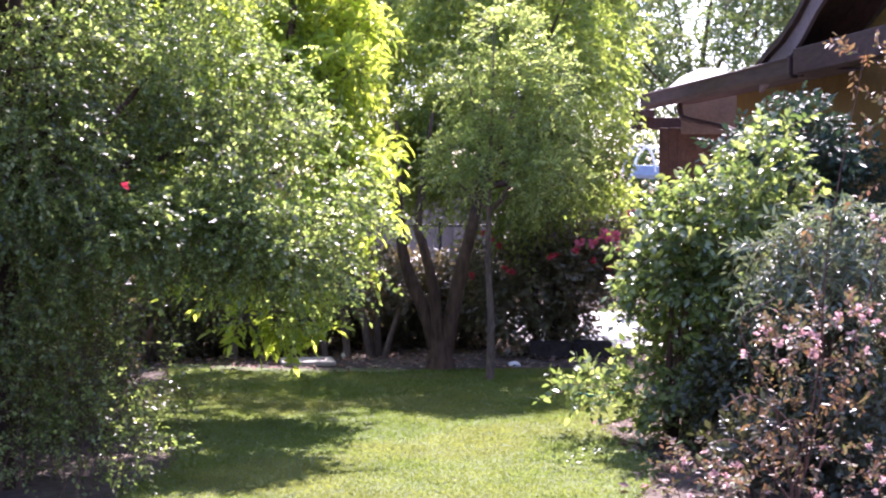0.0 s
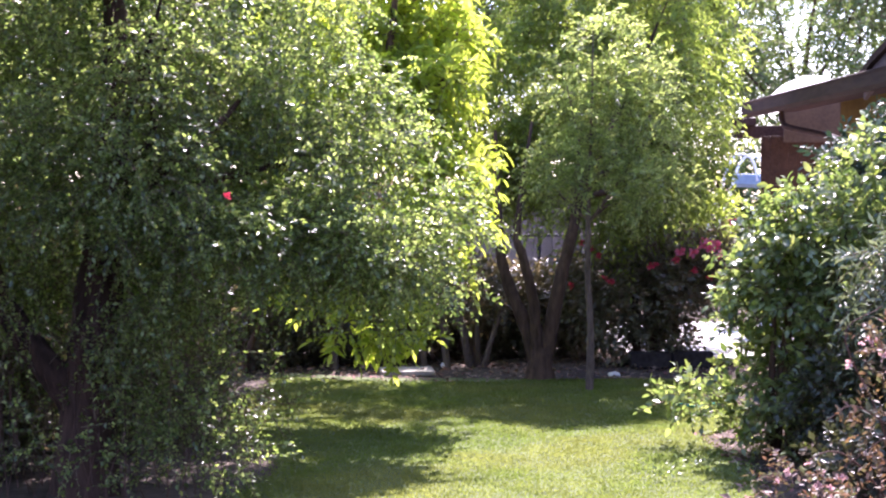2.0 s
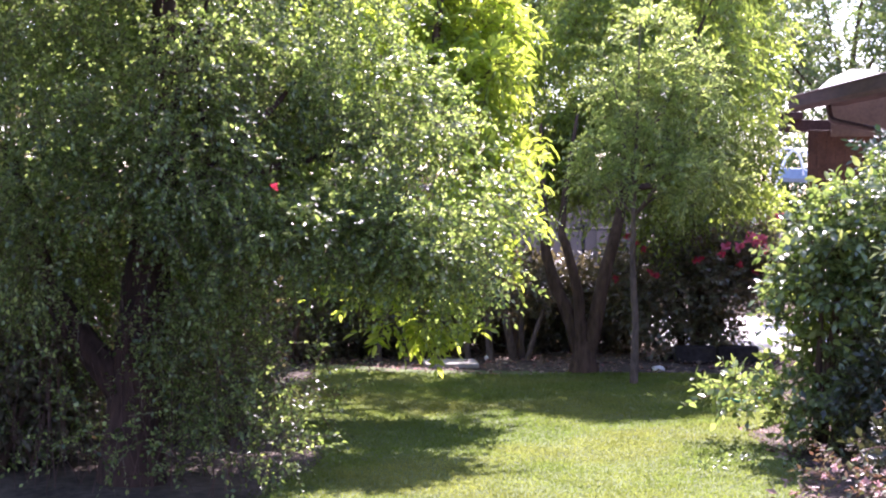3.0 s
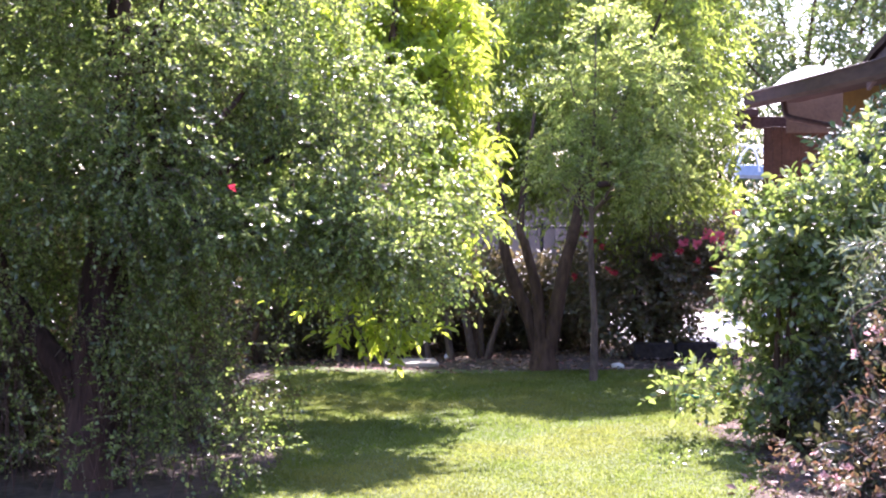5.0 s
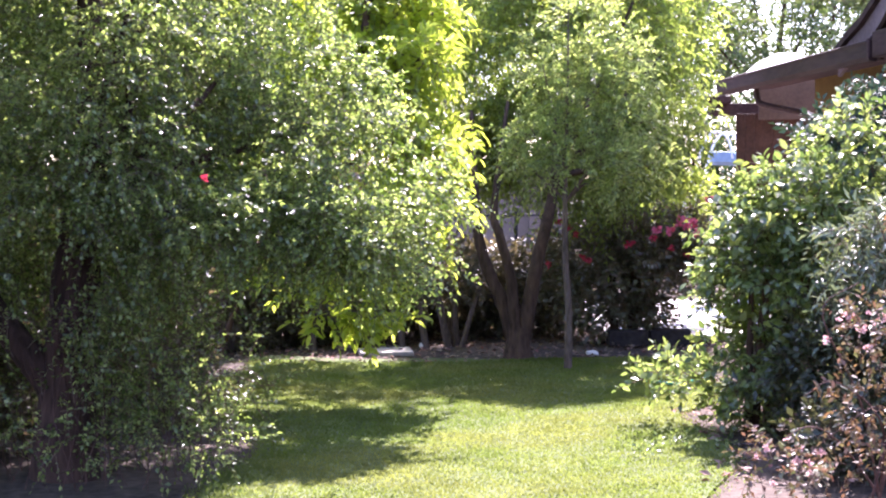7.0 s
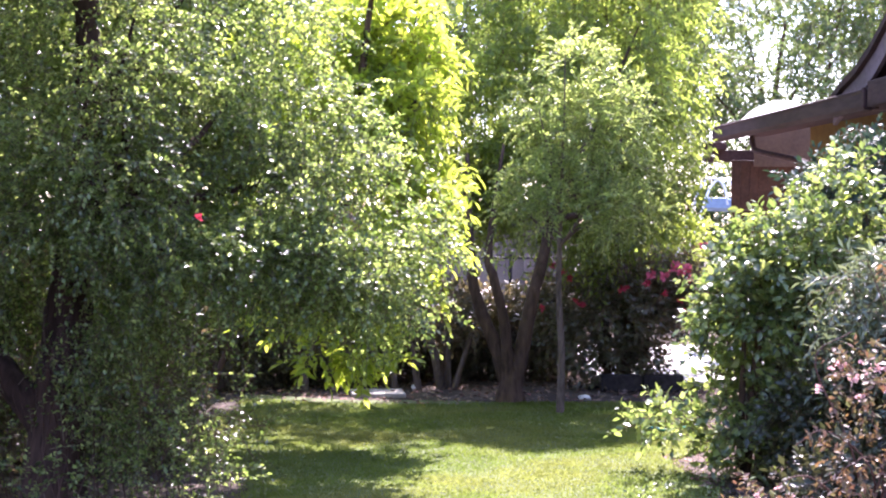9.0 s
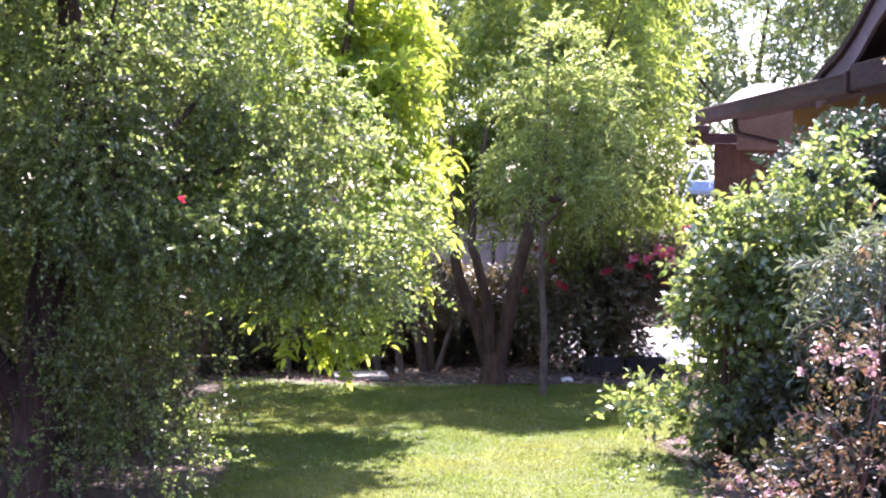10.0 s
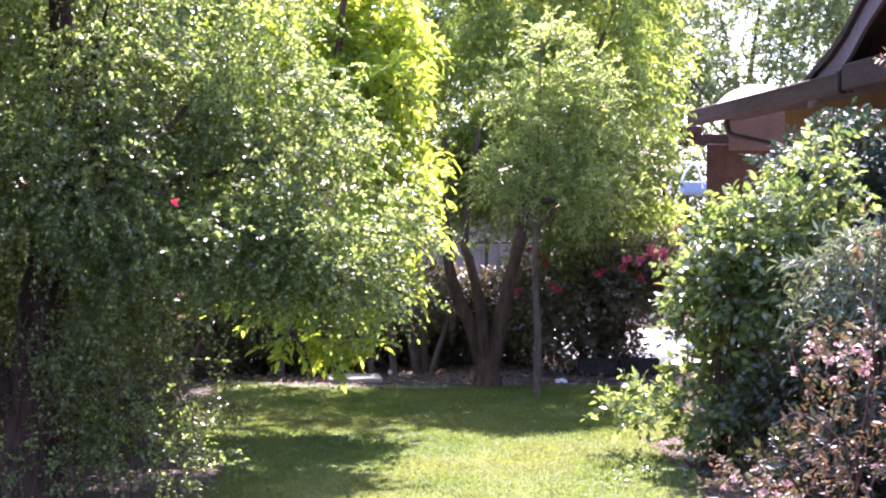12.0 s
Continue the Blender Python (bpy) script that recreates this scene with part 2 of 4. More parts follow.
def leaf_mesh(at, way, face, length, width, shape=SMALL):
    """One joined mesh of leaves: their feet, directions, upper sides and sizes."""
    tv, tf = shape
    way = unit(way)
    side = unit(np.cross(way, face))
    nrm = np.cross(side, way)
    v = at[:, None, :] + length[:, None, None] * (tv[None, :, 1, None] * way[:, None, :] + tv[None, :, 2, None] * nrm[:, None, :]) \
        + width[:, None, None] * tv[None, :, 0, None] * side[:, None, :]
    f = tf[None] + (np.arange(len(at)) * len(tv))[:, None, None]
    return mesh("leaves", v.reshape(-1, 3), f.reshape(-1, 3))


def sprays(seed, clumps, n, length, per, droop=0.3, up=0.2, spread=0.7, inner=0.35, gaps=0.0, scale=3.0, lean=0.9):
    """Twigs spread through rounded clumps (x, y, z, rx, ry, rz, weight), with leaves set alternately along each.
    Returns the leaves' feet, directions and upper sides, and the twigs as lines of four points."""
    rng = np.random.default_rng(seed)
    c = np.array(clumps, float)
    pick = rng.choice(len(c), n, p=c[:, 6] / c[:, 6].sum())
    d = unit(rng.normal(size=(n, 3)))
    r = rng.uniform(inner ** 3, 1, n) ** (1 / 3)
    r *= 1 + 0.12 * np.sin(d[:, 0] * 5 + pick) + 0.1 * np.sin(d[:, 2] * 7 + 2 * pick)
    foot = c[pick, :3] + d * r[:, None] * c[pick, 3:6]
    if gaps > 0:
        q = foot * scale
        field = np.sin(q[:, 0] + 1.7 * np.sin(q[:, 2])) + np.sin(q[:, 1] * 1.1 + 2 * np.sin(q[:, 0] * 0.7)) + np.sin(q[:, 2] * 1.3 + 1.3 * np.sin(q[:, 1]))
        keep = (field > -3 + 6 * gaps * rng.uniform(0.4, 1.0, n)) & (foot[:, 2] > 0.03)
    else:
        keep = foot[:, 2] > 0.03
    foot, d, pick = foot[keep], d[keep], pick[keep]
    n = len(foot)
    way = unit(d / c[pick, 3:6] * c[pick, 3:6].mean(1)[:, None] * lean + rng.normal(size=(n, 3)) * spread + (0, 0, up))
    ln = length * rng.uniform(0.6, 1.4, n)
    s = np.linspace(0.15, 1, per)
    along = foot[:, None, :] + way[:, None, :] * (ln[:, None] * s)[..., None]
    along[..., 2] -= droop * ln[:, None] * s[None] ** 2
    tang = way[:, None, :].repeat(per, 1).copy()
    tang[..., 2] -= 2 * droop * s[None]
    side = unit(np.cross(way, rng.normal(size=(n, 3))))
    sign = np.where(np.arange(per) % 2, 1, -1)[None, :, None]
    lw = unit(tang) * 0.6 + side[:, None, :] * sign * 0.8 + rng.normal(size=(n, per, 3)) * 0.28
    lw[:, -1] = tang[:, -1]
    face = rng.normal(size=(n, per, 3)) * 0.55 + (0, 0, 0.8) + d[:, None, :] * 0.35
    line = foot[:, None, :] + way[:, None, :] * (ln[:, None] * np.linspace(0, 1, 4))[..., None]
    line[..., 2] -= droop * ln[:, None] * np.linspace(0, 1, 4)[None] ** 2
    good = along[..., 2].ravel() > 0.02
    return along.reshape(-1, 3)[good], lw.reshape(-1, 3)[good], face.reshape(-1, 3)[good], line


def twig_mesh(lines, thick):
    """Thin three-sided twigs along lines of points, joined."""
    n, k, _ = lines.shape
    off = np.array([(0.87, 0.2, -0.5), (-0.87, -0.2, -0.5), (0, 0, 1.0)])
    taper = np.linspace(1, 0.4, k)
    v = lines[:, :, None, :] + thick * taper[None, :, None, None] * off[None, None]
    base = (np.arange(n) * k * 3)[:, None, None]
    f = []
    for j in range(k - 1):
        for e in range(3):
            f.append((j * 3 + e, j * 3 + (e + 1) % 3, j * 3 + 3 + (e + 1) % 3, j * 3 + 3 + e))
    faces = (np.array(f)[None] + base).reshape(-1, 4)
    return mesh("twigs", v.reshape(-1, 3), faces)


def foliage(owner, seed, clumps, n, length, per, leaf, leaf_w, mat, twig=M_TWIG, thick=0.003, shape=SMALL, name="crown", label="", twigs=True, **kw):
    """The leaves and twigs of a plant, as two joined parts of it."""
    at, way, face, line = sprays(seed, clumps, n, length, per, **kw)
    rng = np.random.default_rng(seed + 99)
    ll = leaf * rng.uniform(0.6, 1.3, len(at))
    ob = piece(name, leaf_mesh(at, way, face, ll, leaf_w / leaf * ll, shape), mat, owner, label, "stuff")
    if twigs:
        piece("branching", twig_mesh(line, thick), twig, owner, kind="stuff")
    return ob


# ---- ground ----
def sheet(name, x0, x1, y0, y1, nx, ny, z, rough, seed, edge=None):
    """A gently uneven sheet of ground."""
    xs, ys = np.linspace(x0, x1, nx), np.linspace(y0, y1, ny)
    X, Y = np.meshgrid(xs, ys, indexing="ij")
    if edge:
        X, Y = edge(X, Y)
    Z = z + rough * (np.sin(X * 2.1 + seed) * np.sin(Y * 1.7) + 0.5 * np.sin(X * 5.3 + Y * 3.1))
    v = np.stack([X, Y, Z], -1).reshape(-1, 3)
    i, j = np.meshgrid(np.arange(nx - 1), np.arange(ny - 1), indexing="ij")
    f = np.stack([i * ny + j, (i + 1) * ny + j, (i + 1) * ny + j + 1, i * ny + j + 1], -1).reshape(-1, 4)
    me = mesh(name, v, f)
    me.polygons.foreach_set("use_smooth", np.ones(len(f), bool))
    return me


def lawn_right(y):
    """The lawn's wavy right border."""
    y = np.maximum(y, 6.5)
    return 1.42 + 0.14 * (y - 9.0) + 0.10 * np.sin(y * 2.3) - 0.16 * np.exp(-((y - 10.6) / 0.5) ** 2)


def lawn_left(y):
    """The lawn's left border, drawn in round the tree's foot."""
    k = np.clip((y - 9.7) / 2.0, 0, 1)
    return -1.38 - 0.68 * k * k * (3 - 2 * k) + 0.07 * np.sin(y * 2.9)


def lawn_far(x):
    return 13.95 + 0.12 * np.sin(x * 1.9) - 0.10 * (x + 1) * (x < -1)


tagged(piece("ground", sheet("ground", -2000, 2000, -2000, 2000, 3, 3, -0.03, 0, 0), M_SOIL), "bare brown soil round the garden", "ground", kind="structure")
tagged(piece("soil_bed", sheet("soil_bed", -9, 9, -8, 26, 120, 220, -0.012, 0.010, 1), M_SOIL), "dry brown soil of the planting beds", "soil", kind="structure")


def lawn_edge(X, Y):
    u = (X + 6) / 8
    Yn = -5 + (Y + 5) / 19 * (lawn_far(X) + 5)
    left = lawn_left(Yn)
    return left + u * (lawn_right(Yn) - left), Yn


tagged(piece("lawn", sheet("lawn", -6, 2, -5, 14, 90, 220, 0.008, 0.006, 2, lawn_edge), M_LAWN), "short green lawn with a few dry patches", "lawn", kind="structure")


def grass():
    rng = np.random.default_rng(5)
    n = 300000
    y = 7.2 + 6.9 * rng.uniform(0, 1, n)
    x = rng.uniform(-2.6, 2.5, n)
    edge = rng.normal(0, 0.06, n)
    tuft = np.sin(x * 6.1 + 2 * np.sin(y * 4.3)) * np.sin(y * 7.7 + np.sin(x * 5))
    keep = (x > lawn_left(y) + edge) & (x < lawn_right(y) + edge) & (y < lawn_far(x) + edge) & (rng.uniform(0, 1, n) < 0.88 + 0.1 * tuft)
    x, y, tuft = x[keep], y[keep], tuft[keep]
    n = len(x)
    at = np.stack([x, y, 0.003 + 0.006 * (np.sin(x * 2.1 + 2) * np.sin(y * 1.7) + 0.5 * np.sin(x * 5.3 + y * 3.1))], 1)
    way = rng.normal(size=(n, 3)) * (0.55, 0.55, 0.1) + (0, 0, 1)
    face = rng.normal(size=(n, 3)) * (1, 1, 0.1)
    ln = (0.017 + 0.002 * tuft) * rng.uniform(0.6, 1.5, n)
    tagged(piece("grass", leaf_mesh(at, way, face, ln, np.full(n, 0.0075), SMALL), L_GRASS), "short bright green mown grass blades", "grass", kind="stuff")


grass()


def litter():
    rng = np.random.default_rng(8)
    n = 9000
    x, y = rng.uniform(-4, 3.4, n), rng.uniform(8.2, 17.0, n)
    keep = ((y > lawn_far(x) - 0.05) | (x > lawn_right(y) - 0.1)) & (x < 3.4)
    x, y = x[keep], y[keep]
    at = np.stack([x, y, rng.uniform(-0.002, 0.02, len(x))], 1)
    way = rng.normal(size=(len(x), 3)) * (1, 1, 0.25)
    face = rng.normal(size=(len(x), 3)) * (0.4, 0.4, 0.3) + (0, 0, 1)
    ln = rng.uniform(0.03, 0.075, len(x))
    tagged(piece("leaf_litter", leaf_mesh(at, way, face, ln, ln * 0.5, SMALL), L_LITTER), "fallen dry leaves scattered on the soil", "leaf litter", kind="stuff")


litter()

# stepping slabs at the lawn's far edge
for i, (x, y, sx, sy, turn) in enumerate(((-0.84, 14.6, 0.50, 0.40, 8),)):
    s = part("stepping_slab", box((sx, sy, 0.05), (0, 0, 0.025), 0.012), M_SLAB)
    s.matrix_world = pose(x, y, -0.005, 0.6, 0, turn)
    tagged(s, "buff stone slab lying on the bare soil", "paving slab", "slabs by the lawn")


def rock(seed, size):
    b = bmesh.new()
    bmesh.ops.create_icosphere(b, subdivisions=3, radius=1)
    for v in b.verts:
        v.co *= 1 + 0.25 * noise.noise(v.co * 1.3 + Vector((seed, 0, 0))) + 0.06 * noise.noise(v.co * 5)
        v.co = Vector((v.co.x * size[0], v.co.y * size[1], v.co.z * size[2]))
    return b


for x, y, s, seed in ((-0.51, 15.2, (0.035, 0.03, 0.03), 1), (0.46, 14.7, (0.05, 0.06, 0.035), 4), (1.1, 14.35, (0.06, 0.05, 0.03), 3)):
    r = part("garden_stone", rock(seed, s), M_CONCRETE)
    r.location = (x, y, s[2] * 0.6)
    tagged(r, "pale rounded stone lying on the soil", "stone", "stones on the soil")


# ---- house beside the lawn ----
# its eave runs away from the viewer, leaning a little to the left
def eave(d, inset=0.0, z=0.0):
    return Vector((3.285 + 0.0963 * (20 - d) + inset, d, z))


EAVE_TURN = 5.5


def quad_prism(pts, thick):
    """A flat outline given thickness along a vector."""
    b = bmesh.new()
    lo = [b.verts.new(p) for p in pts]
    hi = [b.verts.new(Vector(p) + Vector(thick)) for p in pts]
    b.faces.new(lo)
    b.faces.new(hi[::-1])
    for i in range(len(pts)):
        j = (i + 1) % len(pts)
        b.faces.new((lo[j], lo[i], hi[i], hi[j]))
    bmesh.ops.recalc_face_normals(b, faces=b.faces)
    return b


def house():
    h = thing("house", "single-storey ochre stucco house with brown eaves", "house", eave(14, 2, 0))

    def add(name, b, mat, label="", parent=None):
        bmesh.ops.translate(b, vec=-Vector(h.location), verts=b.verts)
        return part(name, b, mat, parent or h, label)

    # side wall, and the gable wall above it
    near, far = 8.0, 18.16
    wall = [eave(far, 0.55, -0.03), eave(near, 0.55, -0.03), eave(near, 0.55, 2.9), eave(11.0, 0.55, 4.35), eave(15.0, 0.55, 2.9), eave(far, 0.55, 2.9)]
    add("wall", quad_prism(wall, (0.25, 0.024, 0)), M_STUCCO, "ochre stucco side wall")
    add("wall", quad_prism([eave(far, 0.80, -0.03), eave(far, 5.5, -0.03), eave(far, 5.5, 3.0), eave(far, 0.80, 2.9)], (-0.024, -0.25, 0)), M_STUCCO)
    add("wall", quad_prism([eave(near, 0.80, -0.03), eave(near, 5.5, -0.03), eave(near, 5.5, 3.0), eave(near, 0.80, 2.9)], (0.024, 0.25, 0)), M_STUCCO)
    # low roof above the gutter; its pale colour stands for sun glare
    low = [eave(19.3, 0.02, 2.88), eave(17.6, 0.02, 2.88), eave(18.6, 0.58, 3.05), eave(19.0, 0.62, 3.12), eave(19.4, 0.48, 3.16), eave(19.6, 0.28, 3.06)]
    add("low_roof", quad_prism(low, (0, 0, 0.035)), M_CONCRETE, "low roof coloured pale in place of sun glare")
    add("soffit", quad_prism([eave(20.0, 0.03, 2.78), eave(14.4, 0.03, 2.78), eave(14.4, 0.55, 2.78), eave(20.0, 0.55, 2.78)], (0, 0, 0.02)), M_BROWN)
    # gutter: a rounded channel along the eave, with a lip and end cap
    b = bmesh.new()
    prof = [(-0.02, 2.705), (-0.085, 2.712), (-0.115, 2.75), (-0.118, 2.86), (-0.128, 2.895), (-0.105, 2.905), (-0.02, 2.90)]
    rings = [[b.verts.new(eave(d, i, z)) for i, z in prof] for d in (20.05, 18.9, 17.4, 15.9, 14.55)]
    for a, c in zip(rings, rings[1:]):
        for i in range(len(prof)):
            j = (i + 1) % len(prof)
            b.faces.new((a[i], a[j], c[j], c[i]))
    b.faces.new(rings[0])
    b.faces.new(rings[-1][::-1])
    bmesh.ops.recalc_face_normals(b, faces=b.faces)
    gutter = add("gutter", b, M_GUTTER, "weathered brown metal gutter")
    for d in (14.5,):
        add("gutter_bracket", box((0.03, 0.05, 0.19), eave(d, -0.115, 2.82), 0.006, EAVE_TURN), M_BROWN, "", gutter)
    add("fascia", box((0.035, 5.6, 0.20), eave(17.25, 0.0, 2.815), 0.006, EAVE_TURN), M_BROWN)
    add("corner_beam", box((0.16, 4.9, 0.24), eave(12.0, -0.03, 2.85), 0.01, EAVE_TURN), M_BROWN, "dark brown timber beam under the gable")
    # downspout: from the gutter back to the wall's corner and down
    me = tube([eave(18.75, 0.03, 2.75), eave(18.72, 0.04, 2.60), eave(18.65, 0.08, 2.52), eave(18.4, 0.32, 2.44), eave(18.22, 0.50, 2.37), eave(18.2, 0.53, 2.25), eave(18.2, 0.53, 1.2), eave(18.2, 0.53, 0.05)],
              [0.037] * 8, 8)
    me.transform(Matrix.Translation(-Vector(h.location)))
    spout = piece("downspout", me, M_BROWN, h, "dark brown bent downspout")
    for z in (2.2, 1.1):
        add("strap", box((0.10, 0.10, 0.03), eave(18.2, 0.53, z), 0.004, EAVE_TURN), M_GUTTER, "", spout)
    # gable overhang facing the lawn
    def rake(d):
        return 2.92 + (15.35 - d) * 0.425 - 0.10 * math.exp(-((d - 14.6) / 0.5) ** 2)
    ds = [15.55, 15.2, 14.8, 14.4, 14.0, 13.0, 12.0, 11.0]
    up = [eave(d, -0.05, rake(d)) for d in ds]
    lowline = [eave(d, -0.05, rake(d) - 0.20) for d in ds]
    add("bargeboard", quad_prism(up + lowline[::-1], (0.04, 0.004, 0)), M_BARGE, "mauve-grey painted bargeboard")
    add("bargeboard", quad_prism([eave(10.99, -0.05, rake(11)), eave(6.7, -0.05, rake(15.3)), eave(6.7, -0.05, rake(15.3) - 0.2), eave(10.99, -0.05, rake(11) - 0.2)], (0.04, 0.004, 0)), M_BARGE)
    edge = [eave(d, -0.10, rake(d) + 0.004) for d in ds]
    edge2 = [eave(d, -0.10, rake(d) + 0.075) for d in ds]
    b = quad_prism(edge + edge2[::-1], (0.10, 0.01, 0))
    add("roof_edge", b, M_BROWN, "dark layered shingle edge")
    b = bmesh.new()
    for a, c in zip(ds, ds[1:]):
        q = [b.verts.new(eave(a, 0.001, rake(a))), b.verts.new(eave(c, 0.001, rake(c))), b.verts.new(eave(c, 5.5, rake(c))), b.verts.new(eave(a, 5.5, rake(a)))]
        b.faces.new(q)
    bmesh.ops.remove_doubles(b, verts=b.verts, dist=0.001)
    bmesh.ops.solidify(b, geom=b.faces[:], thickness=0.06)
    add("roof", b, M_SHINGLE, "grey-brown shingle roof slope")
    add("roof", quad_prism([eave(10.99, 0, rake(11)), eave(6.7, 0, rake(15.3)), eave(6.7, 5.5, rake(15.3)), eave(10.99, 5.5, rake(11))], (0, 0, 0.06)), M_SHINGLE)
    # soffit boards under the overhang
    for i in range(4):
        o = 0.02 + i * 0.132
        add("soffit_board", quad_prism([eave(15.2, o, rake(15.2) - 0.17), eave(11.0, o, rake(11.0) - 0.12), eave(11.0, o + 0.125, rake(11.0) - 0.12), eave(15.2, o + 0.125, rake(15.2) - 0.17)], (0, 0, 0.02)), M_BROWN)
    # porch behind the wall's corner
    add("porch_beam", box((0.9, 0.22, 0.16), eave(20.8, 0.42, 2.56), 0.01), M_BROWN, "dark brown porch beam with cut end")
    add("porch_beam", box((0.34, 0.6, 0.10), eave(20.9, 0.08, 2.69), 0.01), M_BROWN)
    for i in range(5):
        add("porch_board", box((1.5, 0.03, 0.113), eave(20.2, 1.22, 2.95 - 0.055 - i * 0.11), 0.004), M_PALEBOARD)
    for i in range(16):
        add("panel_board", box((0.118, 0.03, 2.52), eave(20.45, 0.30 + i * 0.12, 1.23), 0.004), M_REDWOOD)
    return h


house()


# ---- beyond the lawn: pool deck, walls, slide ----
def pool_deck():
    deck = thing("pool_deck", "sunlit pale concrete pool deck in slabs", "pavement", (3.5, 19.3, 0), kind="structure")
    base = part("deck_base", box((4.6, 5.4, 0.05), (0.1, -1.1, -0.02), 0.0), M_STONE, deck)
    slab = box((1.46, 1.18, 0.06), (0, 0, 0), 0.012)
    first = None
    for i in range(3):
        for j in range(4):
            if first is None:
                first = part("deck_slab", slab, M_CONCRETE, deck)
                s = first
            else:
                s = piece("deck_slab", first.data, M_CONCRETE, deck)
            s.location = (-1.4 + i * 1.49, -3.1 + j * 1.21, 0.02 + (0.004 if (i + j) % 2 else 0))


pool_deck()
for i in range(2):
    e = part("edging_block", box((0.40, 0.20, 0.16), (0, 0, 0.08), 0.015), M_STONE)
    e.matrix_world = pose(1.52 + i * 0.42, 15.25 + 0.03 * (i % 2), -0.01, 0, 0, 3 * (-1) ** i)
    tagged(e, "dark shaded edging block between soil and deck", "edging block", "edging blocks by the deck")


def back_wall():
    w = thing("garden_wall", "taupe plastered garden wall with flat coping", "garden wall", (-6.4, 26, 0))
    part("wall_body", box((16, 0.2, 1.9), (0, 0, 0.93), 0.01), M_WALL, w)
    part("coping", box((16.1, 0.28, 0.07), (0, 0, 1.92), 0.015), M_WALL, w)
    for i in range(6):
        part("pilaster", box((0.3, 0.1, 1.88), (-7 + i * 2.9, -0.152, 0.93), 0.01), M_WALL, w)


back_wall()


def sky_block_porch():
    """A plain house side with porch, added unseen behind and above the viewer to block sky light."""
    h = thing("unseen_porch", "added ochre house side and brown porch roof out of view, blocking sky light", "house", (0, -2.4, 0))
    part("wall", box((16, 0.25, 3.0), (0, -0.2, 1.47)), M_STUCCO, h)
    b = bmesh.new()
    prof = [(2.6, 2.62), (2.6, 2.82), (-5.0, 5.1), (-5.2, 3.0), (-0.2, 2.98)]
    rows = [[b.verts.new((x, y, z)) for y, z in prof] for x in (-8.4, 8.4)]
    for i in range(len(prof)):
        j = (i + 1) % len(prof)
        b.faces.new((rows[0][i], rows[0][j], rows[1][j], rows[1][i]))
    b.faces.new(rows[0][::-1])
    b.faces.new(rows[1])
    bmesh.ops.recalc_face_normals(b, faces=b.faces)
    part("roof", b, M_BROWN, h, "dark brown roof added to block sky light")
    for x in (-5.2, 5.2):
        part("unseen_porch_post", box((0.12, 0.12, 2.68), (x, 2.35, 1.31), 0.01), M_BROWN, h)


sky_block_porch()


def iron_fence():
    f = thing("iron_fence", "black iron pool fence with slim pickets", "fence", (0.0, 22, 0))
    part("top_rail", box((8.6, 0.03, 0.035), (-2.5, 0, 1.16), 0.004), M_IRON, f)
    part("bottom_rail", box((8.6, 0.03, 0.03), (-2.5, 0, 0.12), 0.004), M_IRON, f)
    for i in range(8):
        part("fence_post", box((0.05, 0.05, 1.28), (0.62 - i * 1.1, 0, 0.63), 0.006), M_IRON, f)
    p = part("pale_post", box((0.024, 0.024, 1.45), (0.55, 0.4, 0.72), 0.006), M_GREYLID, f, "slim pale grey post")


iron_fence()


def storage_box():
    s = thing("storage_box", "grey garden storage box with sloping lid", "storage box", (0.12, 19.0, 0))
    part("body", box((0.62, 0.6, 0.62), (0, 0, 0.30), 0.02), M_TAN, s)
    b = bmesh.new()
    prof = [(-0.37, 0.62), (-0.36, 0.68), (-0.12, 0.83), (0.12, 0.83), (0.36, 0.68), (0.37, 0.62)]
    rows = [[b.verts.new((x, y, z)) for x, z in prof] for y in (-0.36, 0.36)]
    for i in range(len(prof)):
        j = (i + 1) % len(prof)
        b.faces.new((rows[0][i], rows[0][j], rows[1][j], rows[1][i]))
    b.faces.new(rows[0][::-1])
    b.faces.new(rows[1])
    bmesh.ops.recalc_face_normals(b, faces=b.faces)
    bmesh.ops.bevel(b, geom=b.edges[:], offset=0.012, segments=2, affect="EDGES")
    lid = part("lid", b, M_GREYLID, s, "grey weathered sloping lid")
    part("handle", box((0.14, 0.03, 0.025), (0, -0.372, 0.65), 0.006), M_IRON, lid, "small black handle")


storage_box()


